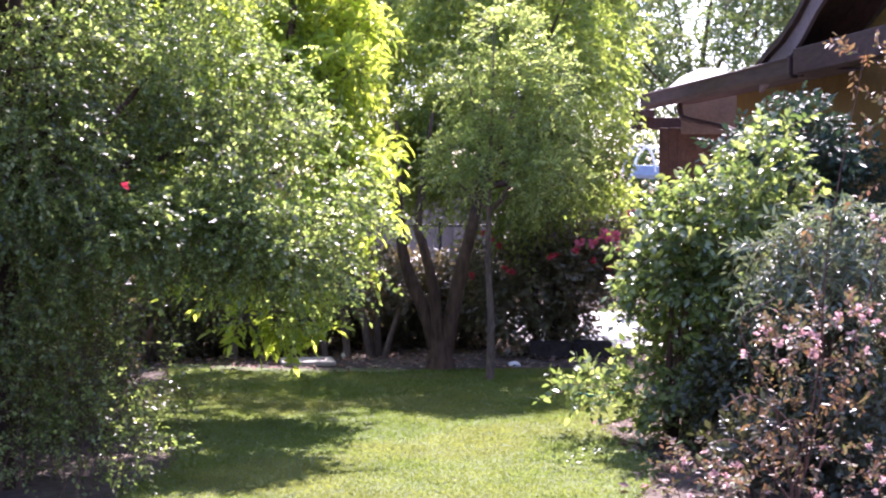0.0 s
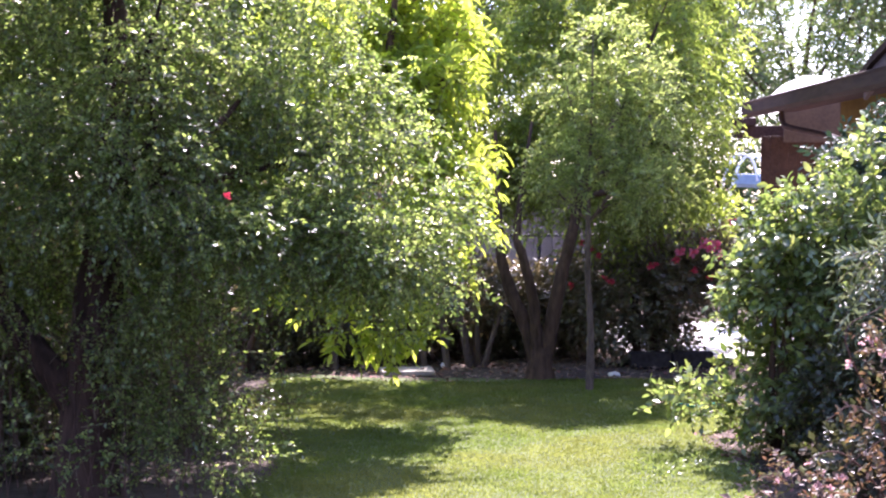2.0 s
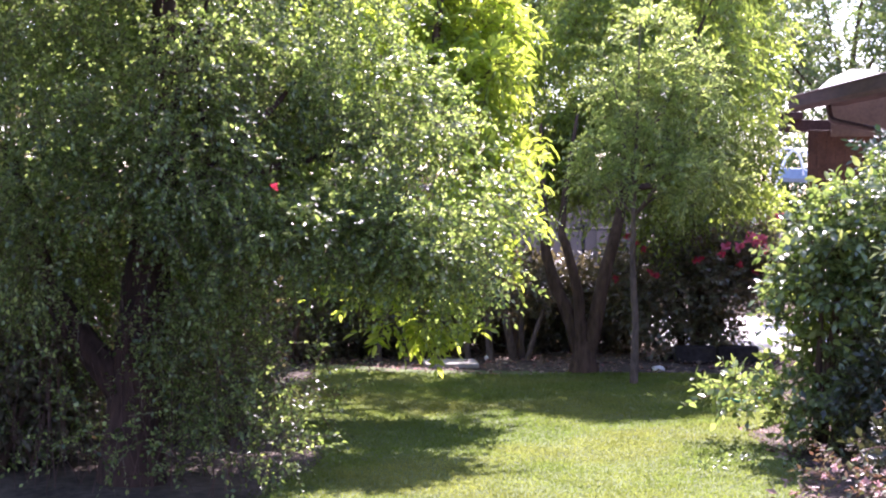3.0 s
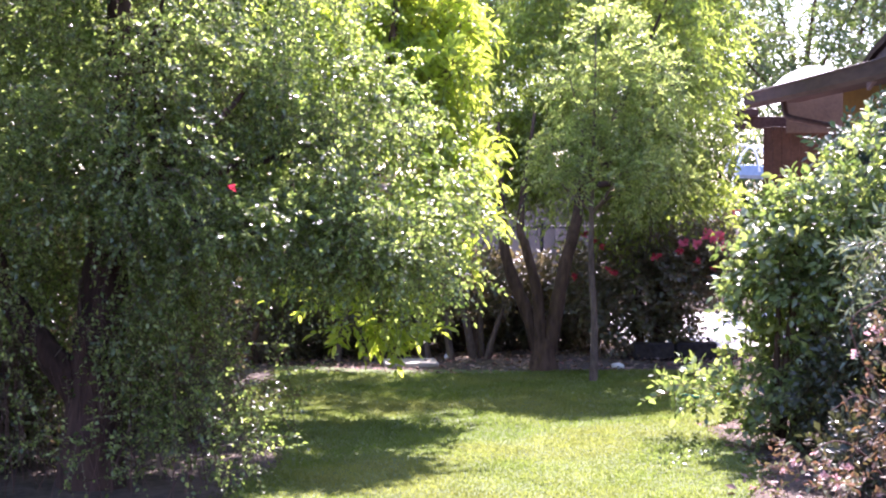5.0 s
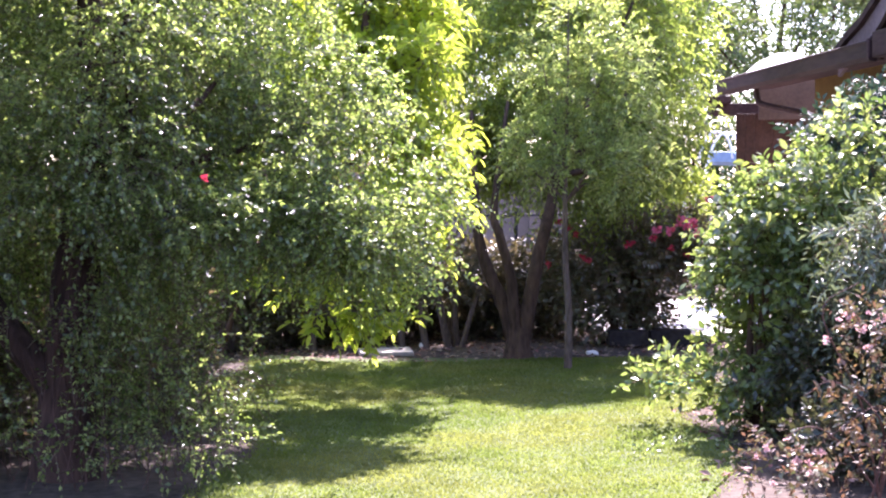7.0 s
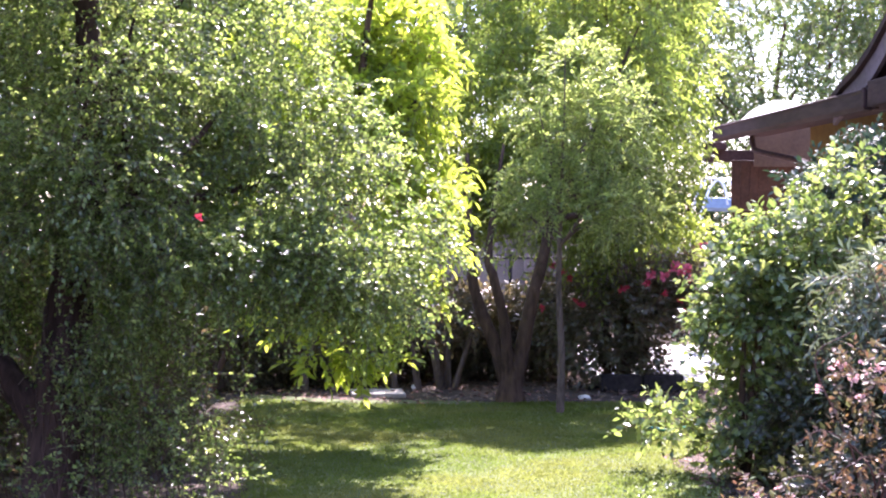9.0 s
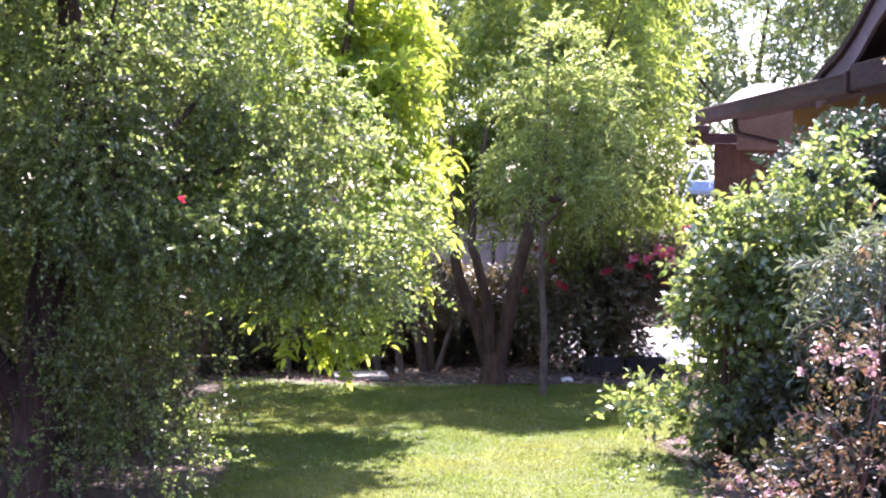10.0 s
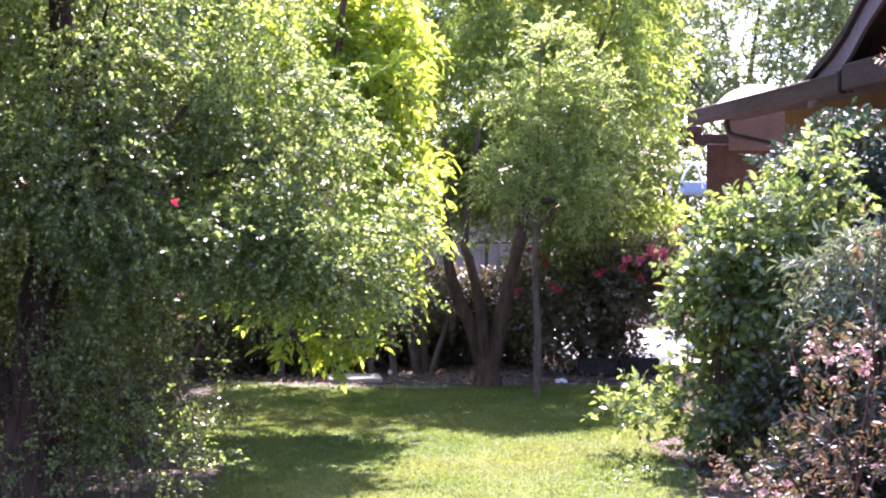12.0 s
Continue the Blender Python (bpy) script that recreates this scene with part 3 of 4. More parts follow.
def pool_slide():
    s = thing("pool_slide", "pale blue pool slide with white tube handrails", "pool slide", (3.85, 24, 0))
    for y in (-0.28, 0.28):
        piece("handrail", tube([(-0.95, y, 0.02), (-0.6, y, 1.0), (-0.33, y, 1.75), (-0.18, y, 2.2), (-0.02, y, 2.36), (0.16, y, 2.30), (0.24, y, 2.10), (0.26, y, 1.95)], [0.02] * 8, 8), M_WHITE, s, "white tube handrail")
    for i in range(7):
        k = i / 6
        part("ladder_tread", box((0.11, 0.56, 0.03), (-0.87 + 0.54 * k, 0, 0.25 + 1.5 * k), 0.006), M_WHITE, s)
    for x, y in ((0.35, -0.26), (0.35, 0.26), (1.1, -0.26), (1.1, 0.26)):
        piece("leg", tube([(x, y, 0.02), (x, y, 1.88 - (x - 0.35) * 0.55)], [0.024, 0.024], 8), M_WHITE, s)
    b = bmesh.new()
    prof = [(-0.30, 0.20), (-0.27, 0.05), (-0.18, 0.0), (0.18, 0.0), (0.27, 0.05), (0.30, 0.20)]
    line = [(-0.1, 1.86), (0.25, 1.85), (0.6, 1.72), (1.2, 1.3), (1.8, 0.85), (2.4, 0.6), (2.8, 0.55)]
    rows = [[b.verts.new((x, y, z + h)) for y, h in prof] for x, z in line]
    for a, c in zip(rows, rows[1:]):
        for i in range(len(prof) - 1):
            b.faces.new((a[i], a[i + 1], c[i + 1], c[i]))
    bmesh.ops.recalc_face_normals(b, faces=b.faces)
    bmesh.ops.solidify(b, geom=b.faces[:], thickness=0.025)
    part("flume", b, M_BLUE, s, "pale blue plastic flume")
    s.rotation_euler.z = radians(-24)


pool_slide()


# ---- trees ----
def limbs(owner, seed, start, ends, r0, r1, mat, name="limb"):
    """Bent limbs from a fork to points in the crown, each a part."""
    rng = np.random.default_rng(seed)
    start = np.array(start, float)
    for e in ends:
        e = np.array(e, float)
        bend = rng.normal(size=3) * 0.06 * np.linalg.norm(e - start)
        piece(name, tube([start, start + (e - start) * 0.35 + bend + (0, 0, 0.05), start + (e - start) * 0.7 + bend * 0.6, e], [r0, r0 * 0.75 + r1 * 0.25, (r0 + r1) * 0.45, r1], 7, 0.08, seed), mat, owner)


def weeping_tree():
    """The large fine-leaved tree close to the viewer."""
    t = thing("weeping_tree", "large tree with small grey-green leaves drooping to the lawn", "tree", (-2.27, 8.5, 0))
    piece("trunk", tube([(0, 0, -0.05), (-0.01, 0, 0.3), (0.03, 0.02, 0.75), (0.08, 0.05, 1.3), (0.15, 0.1, 2.0), (0.1, 0.3, 3.2)], [0.2, 0.16, 0.145, 0.12, 0.09, 0.06], 12, 0.07, 1), M_BARK_RED, t, "reddish-brown fissured trunk")
    piece("limb", tube([(-0.02, 0, 0.45), (-0.22, -0.02, 0.72), (-0.5, 0.05, 1.1), (-0.75, 0.1, 1.9)], [0.10, 0.085, 0.07, 0.04], 9, 0.08, 2), M_BARK_RED, t)
    limbs(t, 3, (0.1, 0.06, 1.5), [(0.9, 0.3, 2.3), (1.5, 0.5, 2.0), (0.7, 0.6, 3.1), (-0.2, 0.3, 3.3), (1.3, 0.1, 1.5), (0.5, -0.3, 2.7)], 0.036, 0.008, M_BARK_RED)
    # shaded side round the trunk
    dense = [(-0.6, 0.1, 2.2, 0.8, 0.6, 1.2, 1.5), (0.15, 0.15, 2.4, 0.6, 0.5, 1.0, 1.1), (-0.4, 0.3, 3.4, 1.0, 0.6, 0.6, 1.1), (-0.35, -0.1, 1.35, 0.7, 0.4, 0.45, 0.8),
             (-0.15, -0.42, 1.55, 0.6, 0.2, 0.55, 0.9), (0.3, -0.35, 1.9, 0.45, 0.2, 0.7, 0.8), (-0.5, -0.35, 2.3, 0.5, 0.2, 0.6, 0.6), (0.25, -0.3, 1.15, 0.35, 0.2, 0.35, 0.6), (-0.75, 0.8, 1.7, 0.85, 0.35, 1.2, 1.0),
             (-1.0, 0.6, 2.8, 0.7, 0.5, 0.9, 0.7), (0.5, 0.7, 1.6, 0.5, 0.3, 0.7, 0.7), (-0.85, 0.0, 1.1, 0.5, 0.3, 0.4, 0.4), (0.5, 0.2, 2.6, 0.35, 0.3, 0.5, 0.5)]
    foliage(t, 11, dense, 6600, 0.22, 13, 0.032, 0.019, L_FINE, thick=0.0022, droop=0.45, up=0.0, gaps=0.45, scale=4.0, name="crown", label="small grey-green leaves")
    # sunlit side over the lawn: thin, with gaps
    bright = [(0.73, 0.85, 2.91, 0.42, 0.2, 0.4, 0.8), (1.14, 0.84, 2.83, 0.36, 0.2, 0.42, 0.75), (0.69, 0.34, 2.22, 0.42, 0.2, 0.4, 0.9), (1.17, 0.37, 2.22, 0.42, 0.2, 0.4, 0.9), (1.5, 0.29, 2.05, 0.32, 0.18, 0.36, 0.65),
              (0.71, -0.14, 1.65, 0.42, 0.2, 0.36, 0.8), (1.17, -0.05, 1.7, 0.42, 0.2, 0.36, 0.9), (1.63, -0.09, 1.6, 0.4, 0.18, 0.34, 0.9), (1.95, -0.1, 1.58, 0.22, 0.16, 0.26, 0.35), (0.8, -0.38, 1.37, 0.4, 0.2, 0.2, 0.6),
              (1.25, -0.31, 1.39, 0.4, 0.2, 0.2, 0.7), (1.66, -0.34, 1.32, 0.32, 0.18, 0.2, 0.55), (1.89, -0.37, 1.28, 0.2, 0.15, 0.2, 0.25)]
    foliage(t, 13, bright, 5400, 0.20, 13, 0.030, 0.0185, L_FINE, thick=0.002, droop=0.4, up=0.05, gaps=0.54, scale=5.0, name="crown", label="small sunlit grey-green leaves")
    # hidden far side of the crown, added to shade the ground round the trunk
    behind = [(0.25, 1.8, 3.2, 0.85, 0.6, 0.7, 1.4), (-0.8, 1.6, 2.9, 0.9, 0.5, 1.0, 1.4), (0.4, 1.1, 2.3, 0.5, 0.3, 0.5, 0.6), (-0.1, 2.3, 3.6, 1.0, 0.6, 0.5, 1.2), (-0.9, 1.4, 4.0, 1.0, 0.8, 0.5, 1.0), (-0.7, 2.0, 1.7, 0.7, 0.3, 0.8, 0.8),
              (0.6, 1.2, 1.75, 0.55, 0.25, 0.4, 0.6)]
    foliage(t, 14, behind, 3600, 0.28, 12, 0.062, 0.042, L_FINE, droop=0.45, up=0.0, name="shade_crown", twigs=False)
    # unseen crown added above, to the left and towards the viewer, blocking sky light
    over = [(-0.6, -1.3, 4.1, 1.3, 1.0, 0.35, 1.6), (-1.8, -0.9, 4.0, 1.1, 1.1, 0.5, 1.5), (-2.5, 0.2, 2.6, 0.6, 1.3, 1.7, 2.0), (-1.9, 0.8, 4.0, 1.0, 1.0, 0.6, 1.2), (0.3, -0.9, 4.2, 0.7, 0.8, 0.35, 0.7),
            (-1.7, -2.2, 2.4, 0.7, 1.0, 1.6, 1.4), (-0.4, -2.6, 4.0, 1.2, 0.9, 0.4, 1.2), (0.7, -2.2, 4.3, 1.0, 1.0, 0.35, 1.0)]
    limbs(t, 15, (0.1, 0.3, 3.15), [(-0.6, -1.3, 4.1), (-1.8, -0.9, 4.0), (-2.4, 0.2, 3.6), (-1.9, 0.8, 3.9), (0.5, -0.9, 4.1), (-1.7, -2.0, 3.8), (-0.4, -2.4, 4.0), (0.7, -2.1, 4.2), (-0.1, 2.2, 3.6)], 0.06, 0.015, M_BARK_RED)
    foliage(t, 16, over, 3700, 0.32, 12, 0.08, 0.055, L_FINE, twigs=False, droop=0.45, up=0.0, name="sky_blocking_crown", label="small grey-green leaves")
    skirt = [(0.0, -0.45, 0.55, 0.4, 0.15, 0.45, 0.45), (0.35, 0.2, 0.55, 0.42, 0.3, 0.5, 1.1), (-0.95, 0.9, 0.6, 0.8, 0.4, 0.6, 0.9), (0.5, -0.1, 0.72, 0.34, 0.3, 0.5, 1.3), (0.72, -0.3, 0.3, 0.26, 0.25, 0.24, 0.7), (-0.75, 0.3, 0.4, 0.45, 0.3, 0.4, 0.6), (0.85, 0.5, 0.45, 0.3, 0.3, 0.25, 0.25),
             (-1.3, 1.6, 0.7, 0.9, 0.5, 0.7, 0.8)]
    foliage(t, 12, skirt, 1700, 0.26, 11, 0.032, 0.019, L_FINE, thick=0.0025, droop=0.1, up=0.5, gaps=0.48, scale=6, name="low_growth", label="thin low shoots from the trunk")
    foliage(t, 18, [(1.0, 0.1, 0.52, 0.16, 0.15, 0.14, 1), (0.82, -0.1, 0.62, 0.15, 0.12, 0.16, 1)], 34, 0.24, 5, 0.024, 0.014, L_FINE, M_TWIG_RED, 0.0035, droop=0.35, up=-0.1, name="dry_twigs", label="brown drooping twigs with few leaves")
    rng = np.random.default_rng(17)
    n = 60
    foot = np.stack([rng.uniform(-0.6, 0.75, n), rng.uniform(-0.45, 0.3, n), np.zeros(n)], 1)
    tip = foot + np.stack([rng.normal(0, 0.14, n), rng.normal(0, 0.1, n), rng.uniform(0.5, 1.3, n)], 1)
    bend = rng.normal(0, 0.04, (n, 1, 3)) * np.array([0, 1, 1, 0])[None, :, None]
    lines = foot[:, None, :] + (tip - foot)[:, None, :] * np.linspace(0, 1, 4)[None, :, None] + bend
    piece("sucker_growth", twig_mesh(lines, 0.003), M_TWIG_RED, t, "thin upright bare suckers", "stuff")
    b = bmesh.new()
    for k in range(26):
        a = random.uniform(0, 6.28)
        p0 = Vector((random.uniform(-0.015, 0.015), random.uniform(-0.015, 0.015), random.uniform(-0.03, 0.03)))
        q = p0 + Vector((math.cos(a) * 0.022, math.sin(a) * 0.022, random.uniform(-0.01, 0.012)))
        side = Vector((0, 0, 0.004))
        vs = [b.verts.new(p0 - side), b.verts.new(q - side), b.verts.new(q + side), b.verts.new(p0 + side)]
        b.faces.new(vs)
    fl = part("flower", b, L_RED, t, "single red brush flower")
    fl.location = (0.92, -0.75, 1.645)
    fl.scale = (0.7, 0.7, 0.55)


weeping_tree()


def yellow_tree():
    t = thing("yellow_green_tree", "young tree with long yellow-green sunlit leaves", "tree", (-1.25, 12.2, 0))
    piece("trunk", tube([(-1.55, 0.3, -0.05), (-1.4, 0.3, 0.7), (-0.5, 0.1, 1.6), (0.3, -0.1, 2.4), (0.5, -0.1, 3.4)], [0.05, 0.048, 0.07, 0.045, 0.02], 10, 0.06, 4), M_BARK, t)
    limbs(t, 5, (-0.75, 0.2, 1.25), [(0.8, -0.4, 2.0), (1.0, -0.3, 2.7), (-0.2, -0.5, 0.95), (0.5, -1.0, 0.75), (-0.5, 0.2, 2.2)], 0.04, 0.008, M_BARK)
    clumps = [(0.62, 0.15, 2.9, 0.46, 0.2, 0.42, 1.2), (0.82, -0.4, 2.25, 0.36, 0.2, 0.4, 1.0), (0.3, -0.15, 2.5, 0.45, 0.18, 0.5, 0.5), (0.5, 0.5, 3.3, 0.5, 0.18, 0.25, 0.5), (0.84, -0.75, 1.8, 0.28, 0.22, 0.3, 0.45),
              (0.70, -0.95, 1.38, 0.26, 0.2, 0.24, 0.3)]
    # clump above the view, added to cast the near shadow patch on the lawn
    foliage(t, 24, [(0.82, -0.25, 4.05, 0.62, 0.34, 0.2, 1.0)], 420, 0.34, 11, 0.11, 0.05, L_YELLOW, thick=0.004, shape=BROAD, droop=0.3, up=0.1, name="shade_crown")
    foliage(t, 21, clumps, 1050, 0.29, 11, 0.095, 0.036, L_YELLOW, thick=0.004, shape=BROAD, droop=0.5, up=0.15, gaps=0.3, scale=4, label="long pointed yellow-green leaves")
    # hidden clumps added to shade the soil and the lawn's left edge
    foliage(t, 25, [(-0.6, -0.3, 2.9, 0.65, 0.5, 0.5, 1.2), (-0.8, 0.6, 3.0, 0.5, 0.5, 0.4, 0.8), (-0.3, 2.5, 2.5, 0.8, 0.5, 0.5, 1.0), (0.3, 3.0, 2.8, 0.6, 0.5, 0.5, 0.8), (-1.2, 1.4, 2.4, 0.7, 0.6, 0.5, 0.8), (-1.0, 2.4, 3.2, 0.8, 0.6, 0.4, 0.8)], 1500, 0.32, 10, 0.10, 0.045, L_YELLOW, droop=0.4, up=0.1, name="hidden_shading_crown", twigs=False)
    low = [(0.35, -1.0, 0.74, 0.28, 0.25, 0.08, 1), (0.58, -1.0, 0.70, 0.16, 0.18, 0.06, 0.5), (0.0, -0.9, 0.95, 0.25, 0.25, 0.14, 0.5)]
    foliage(t, 22, low, 120, 0.22, 9, 0.085, 0.038, L_YELLOW, thick=0.004, shape=BROAD, droop=0.05, up=0.12, name="low_branch", label="low hanging leafy branch")


yellow_tree()


def forked_tree():
    t = thing("forked_tree", "forked tree with drooping mid-green leaves", "tree", (0.40, 14.1, 0))
    piece("trunk", tube([(0, 0, -0.05), (0.0, 0, 0.12), (0.02, 0, 0.3)], [0.155, 0.115, 0.10], 11, 0.08, 6), M_BARK, t)
    piece("stem", tube([(-0.03, 0, 0.2), (-0.13, 0.02, 0.5), (-0.30, 0.05, 0.92), (-0.37, 0.15, 1.35), (-0.4, 0.7, 2.3)], [0.075, 0.062, 0.055, 0.045, 0.02], 9, 0.08, 7), M_BARK, t)
    piece("stem", tube([(-0.02, -0.03, 0.25), (-0.06, -0.04, 0.75), (-0.16, -0.03, 1.15), (-0.20, 0.1, 1.4), (-0.05, 0.7, 2.4)], [0.06, 0.05, 0.042, 0.035, 0.015], 9, 0.08, 8), M_BARK, t)
    piece("stem", tube([(0.04, 0, 0.2), (0.13, 0, 0.6), (0.2, 0.02, 0.95), (0.31, 0.15, 1.35), (0.42, 0.5, 1.9), (0.7, 1.1, 3.0)], [0.078, 0.068, 0.06, 0.054, 0.042, 0.018], 9, 0.08, 9), M_BARK, t)
    limbs(t, 10, (0.38, 0.3, 1.65), [(1.2, 1.2, 2.3), (1.6, 1.3, 3.0), (0.2, 1.2, 3.1), (1.0, 1.0, 1.8), (1.3, 1.3, 3.6)], 0.045, 0.008, M_BARK)
    clumps = [(0.24, 1.3, 2.78, 0.54, 0.4, 0.75, 0.9), (0.83, 1.35, 2.56, 0.54, 0.4, 0.64, 0.9), (1.26, 1.4, 2.99, 0.54, 0.4, 0.75, 1.0), (1.42, 1.4, 2.35, 0.45, 0.38, 0.54, 0.6), (0.14, 1.2, 2.03, 0.54, 0.38, 0.54, 0.6), (1.1, 1.3, 1.81, 0.54, 0.38, 0.45, 0.7),
              (0.67, 1.1, 1.65, 0.54, 0.38, 0.45, 0.5), (0.35, 1.3, 3.85, 0.75, 0.5, 0.64, 0.8), (1.21, 1.3, 3.95, 0.64, 0.5, 0.64, 0.8), (-0.13, 1.3, 3.31, 0.54, 0.45, 0.64, 0.5), (-0.3, 1.4, 2.5, 0.4, 0.4, 0.7, 1.3), (-0.35, 1.6, 1.9, 0.36, 0.36, 0.35, 0.7), (0.24, 1.2, 4.6, 0.64, 0.4, 0.37, 0.4), (1.21, 1.2, 4.6, 0.64, 0.4, 0.37, 0.4)]
    # foliage out of view, added to throw the shadow band across the far lawn
    foliage(t, 33, [(-0.2, 2.2, 4.9, 0.5, 0.6, 0.35, 1), (0.6, 2.2, 4.9, 0.5, 0.6, 0.4, 1), (1.4, 2.2, 4.9, 0.5, 0.6, 0.35, 1), (-0.9, 1.2, 4.7, 0.5, 0.5, 0.3, 0.9), (-0.2, 0.9, 4.7, 0.5, 0.5, 0.28, 0.6)], 650, 0.28, 10, 0.10, 0.042, L_DROOP, thick=0.003, droop=0.5, up=0.1, name="shade_crown")
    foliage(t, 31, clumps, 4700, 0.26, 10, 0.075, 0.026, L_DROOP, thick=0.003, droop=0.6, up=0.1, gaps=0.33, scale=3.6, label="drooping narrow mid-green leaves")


forked_tree()


def back_tree():
    t = thing("back_tree", "tall tree with drooping bright green leaves behind the hedge", "tree", (1.75, 17.5, 0))
    piece("trunk", tube([(0, 0, -0.05), (0.03, 0, 1.0), (-0.05, 0.05, 2.2), (0.0, 0, 3.6)], [0.11, 0.09, 0.07, 0.03], 10, 0.07, 15), M_BARK, t)
    limbs(t, 16, (-0.03, 0.03, 1.9), [(0.7, 0.1, 3.2), (0.6, 0, 1.55), (-0.8, 0.2, 3.4), (-0.2, -0.3, 4.3), (0.4, 0.3, 4.5), (-1.2, 0, 4.0)], 0.05, 0.01, M_BARK)
    clumps = [(-0.2, 0, 3.3, 0.7, 0.55, 0.6, 1.0), (0.5, 0, 3.5, 0.5, 0.5, 0.7, 0.9), (-1.0, 0, 3.7, 0.6, 0.5, 0.6, 0.9), (-0.3, 0, 4.4, 0.8, 0.6, 0.6, 1.0), (0.5, 0, 4.5, 0.5, 0.5, 0.5, 0.7), (0.4, 0, 2.7, 0.5, 0.45, 0.4, 0.4), (0.62, 0, 1.52, 0.28, 0.28, 0.2, 0.25), (0.3, 0, 2.1, 0.28, 0.3, 0.4, 0.25)]
    foliage(t, 34, clumps, 2500, 0.28, 10, 0.085, 0.032, L_DROOP, thick=0.003, droop=0.6, up=0.1, gaps=0.25, scale=3.6, label="drooping bright green leaves")


back_tree()


def sapling():
    t = thing("sapling", "slender young tree with light green feathery crown", "tree", (0.805, 13.25, 0))
    piece("trunk", tube([(0, 0, -0.03), (0.01, 0, 0.5), (-0.015, 0, 1.0), (-0.01, 0, 1.5), (0.02, 0, 2.4), (0.03, 0, 3.1)], [0.038, 0.029, 0.026, 0.022, 0.011, 0.004], 9, 0.05, 12), M_BARK_PALE, t, "thin pale grey trunk")
    limbs(t, 13, (0, 0, 1.45), [(0.35, -0.1, 2.0), (-0.3, 0.1, 2.1), (0.45, 0.2, 2.5), (-0.2, -0.15, 2.6), (0.5, 0.1, 1.65), (-0.4, 0.0, 1.9)], 0.014, 0.004, M_BARK_PALE)
    clumps = [(-0.2, 0, 2.2, 0.34, 0.26, 0.42, 1.0), (0.2, 0.05, 2.35, 0.38, 0.28, 0.46, 1.2), (0.52, 0, 2.1, 0.32, 0.26, 0.4, 0.9), (0.15, 0.35, 2.95, 0.28, 0.25, 0.34, 0.7), (0.5, -0.25, 1.7, 0.34, 0.24, 0.24, 0.7), (0.05, -0.25, 1.72, 0.36, 0.24, 0.22, 0.6),
              (-0.3, -0.2, 1.85, 0.24, 0.22, 0.24, 0.4), (0.48, 0.2, 2.64, 0.26, 0.22, 0.3, 0.6), (-0.15, 0.2, 2.66, 0.24, 0.22, 0.28, 0.5)]
    foliage(t, 32, clumps, 1450, 0.22, 13, 0.05, 0.018, L_LIGHT, thick=0.0025, droop=0.35, up=0.25, gaps=0.45, scale=6, label="light green feathery leaves")


sapling()


def far_tree(x, y, h, w, seed, n=1500, gaps=0.45):
    t = thing("far_tree", "tall open-crowned tree with olive leaves against the sky", "tree", (x, y, 0), "trees behind the garden")
    rng = np.random.default_rng(seed)
    piece("trunk", tube([(0, 0, -0.05), (0.1, 0, h * 0.25), (-0.1, 0.1, h * 0.5), (0.15, 0, h * 0.8)], [0.18, 0.14, 0.09, 0.03], 10, 0.08, seed), M_BARK, t)
    ends = [(w * math.cos(a) * k, w * 0.8 * math.sin(a) * k, h * z) for a, k, z in zip(rng.uniform(0, 6.28, 9), rng.uniform(0.5, 0.95, 9), rng.uniform(0.45, 1.0, 9))]
    limbs(t, seed, (0.05, 0, h * 0.32), ends, 0.045, 0.01, M_BARK)
    clumps = [(*e, w * 0.42, w * 0.42, h * 0.16, 1) for e in ends] + [(0, 0, h * 0.7, w * 0.6, w * 0.6, h * 0.25, 1.0)]
    foliage(t, seed, clumps, n, 0.5, 11, 0.13, 0.06, L_FAR, thick=0.008, droop=0.3, up=0.1, gaps=gaps, scale=1.7, label="open olive-green foliage")


far_tree(6.6, 33, 7.5, 2.7, 41, 2500, 0.45)
far_tree(9.6, 38, 9.0, 3.2, 42, 1700, 0.45)
far_tree(3.0, 36, 7.0, 2.8, 43, 2200, 0.35)
far_tree(-1.6, 31, 8.0, 3.0, 44, 2600, 0.3)
far_tree(-6.5, 30, 8.0, 3.2, 45, 2600, 0.3)
far_tree(-3.9, 28, 7.5, 2.8, 47, 2800, 0.25)
far_tree(-10.5, 27, 7.0, 3.0, 46, 2200, 0.3)


# ---- hedges and shrubs ----
def far_shrub(x, y, w, h, seed):
    s = thing("far_shrub", "pale olive shrub in the distance behind the pool", "shrub", (x, y, 0), "far shrubs behind the pool")
    piece("stem", tube([(0, 0, -0.05), (0.05, 0, h * 0.4), (0, 0, h * 0.8)], [0.08, 0.06, 0.02], 8, 0.08, seed), M_BARK, s)
    clumps = [(0, 0, h * 0.5, w, w * 0.7, h * 0.5, 1.4), (w * 0.6, 0, h * 0.7, w * 0.6, w * 0.5, h * 0.35, 0.7), (-w * 0.6, 0, h * 0.45, w * 0.6, w * 0.5, h * 0.45, 0.7)]
    foliage(s, seed, clumps, 1100, 0.35, 9, 0.11, 0.055, L_FAR, thick=0.006, droop=0.3, up=0.2, gaps=0.25, scale=3, label="pale olive leaves")


far_shrub(2.2, 29, 1.0, 2.3, 111)
far_shrub(4.2, 29.5, 1.2, 2.7, 112)
far_shrub(6.6, 30, 1.3, 3.0, 113)

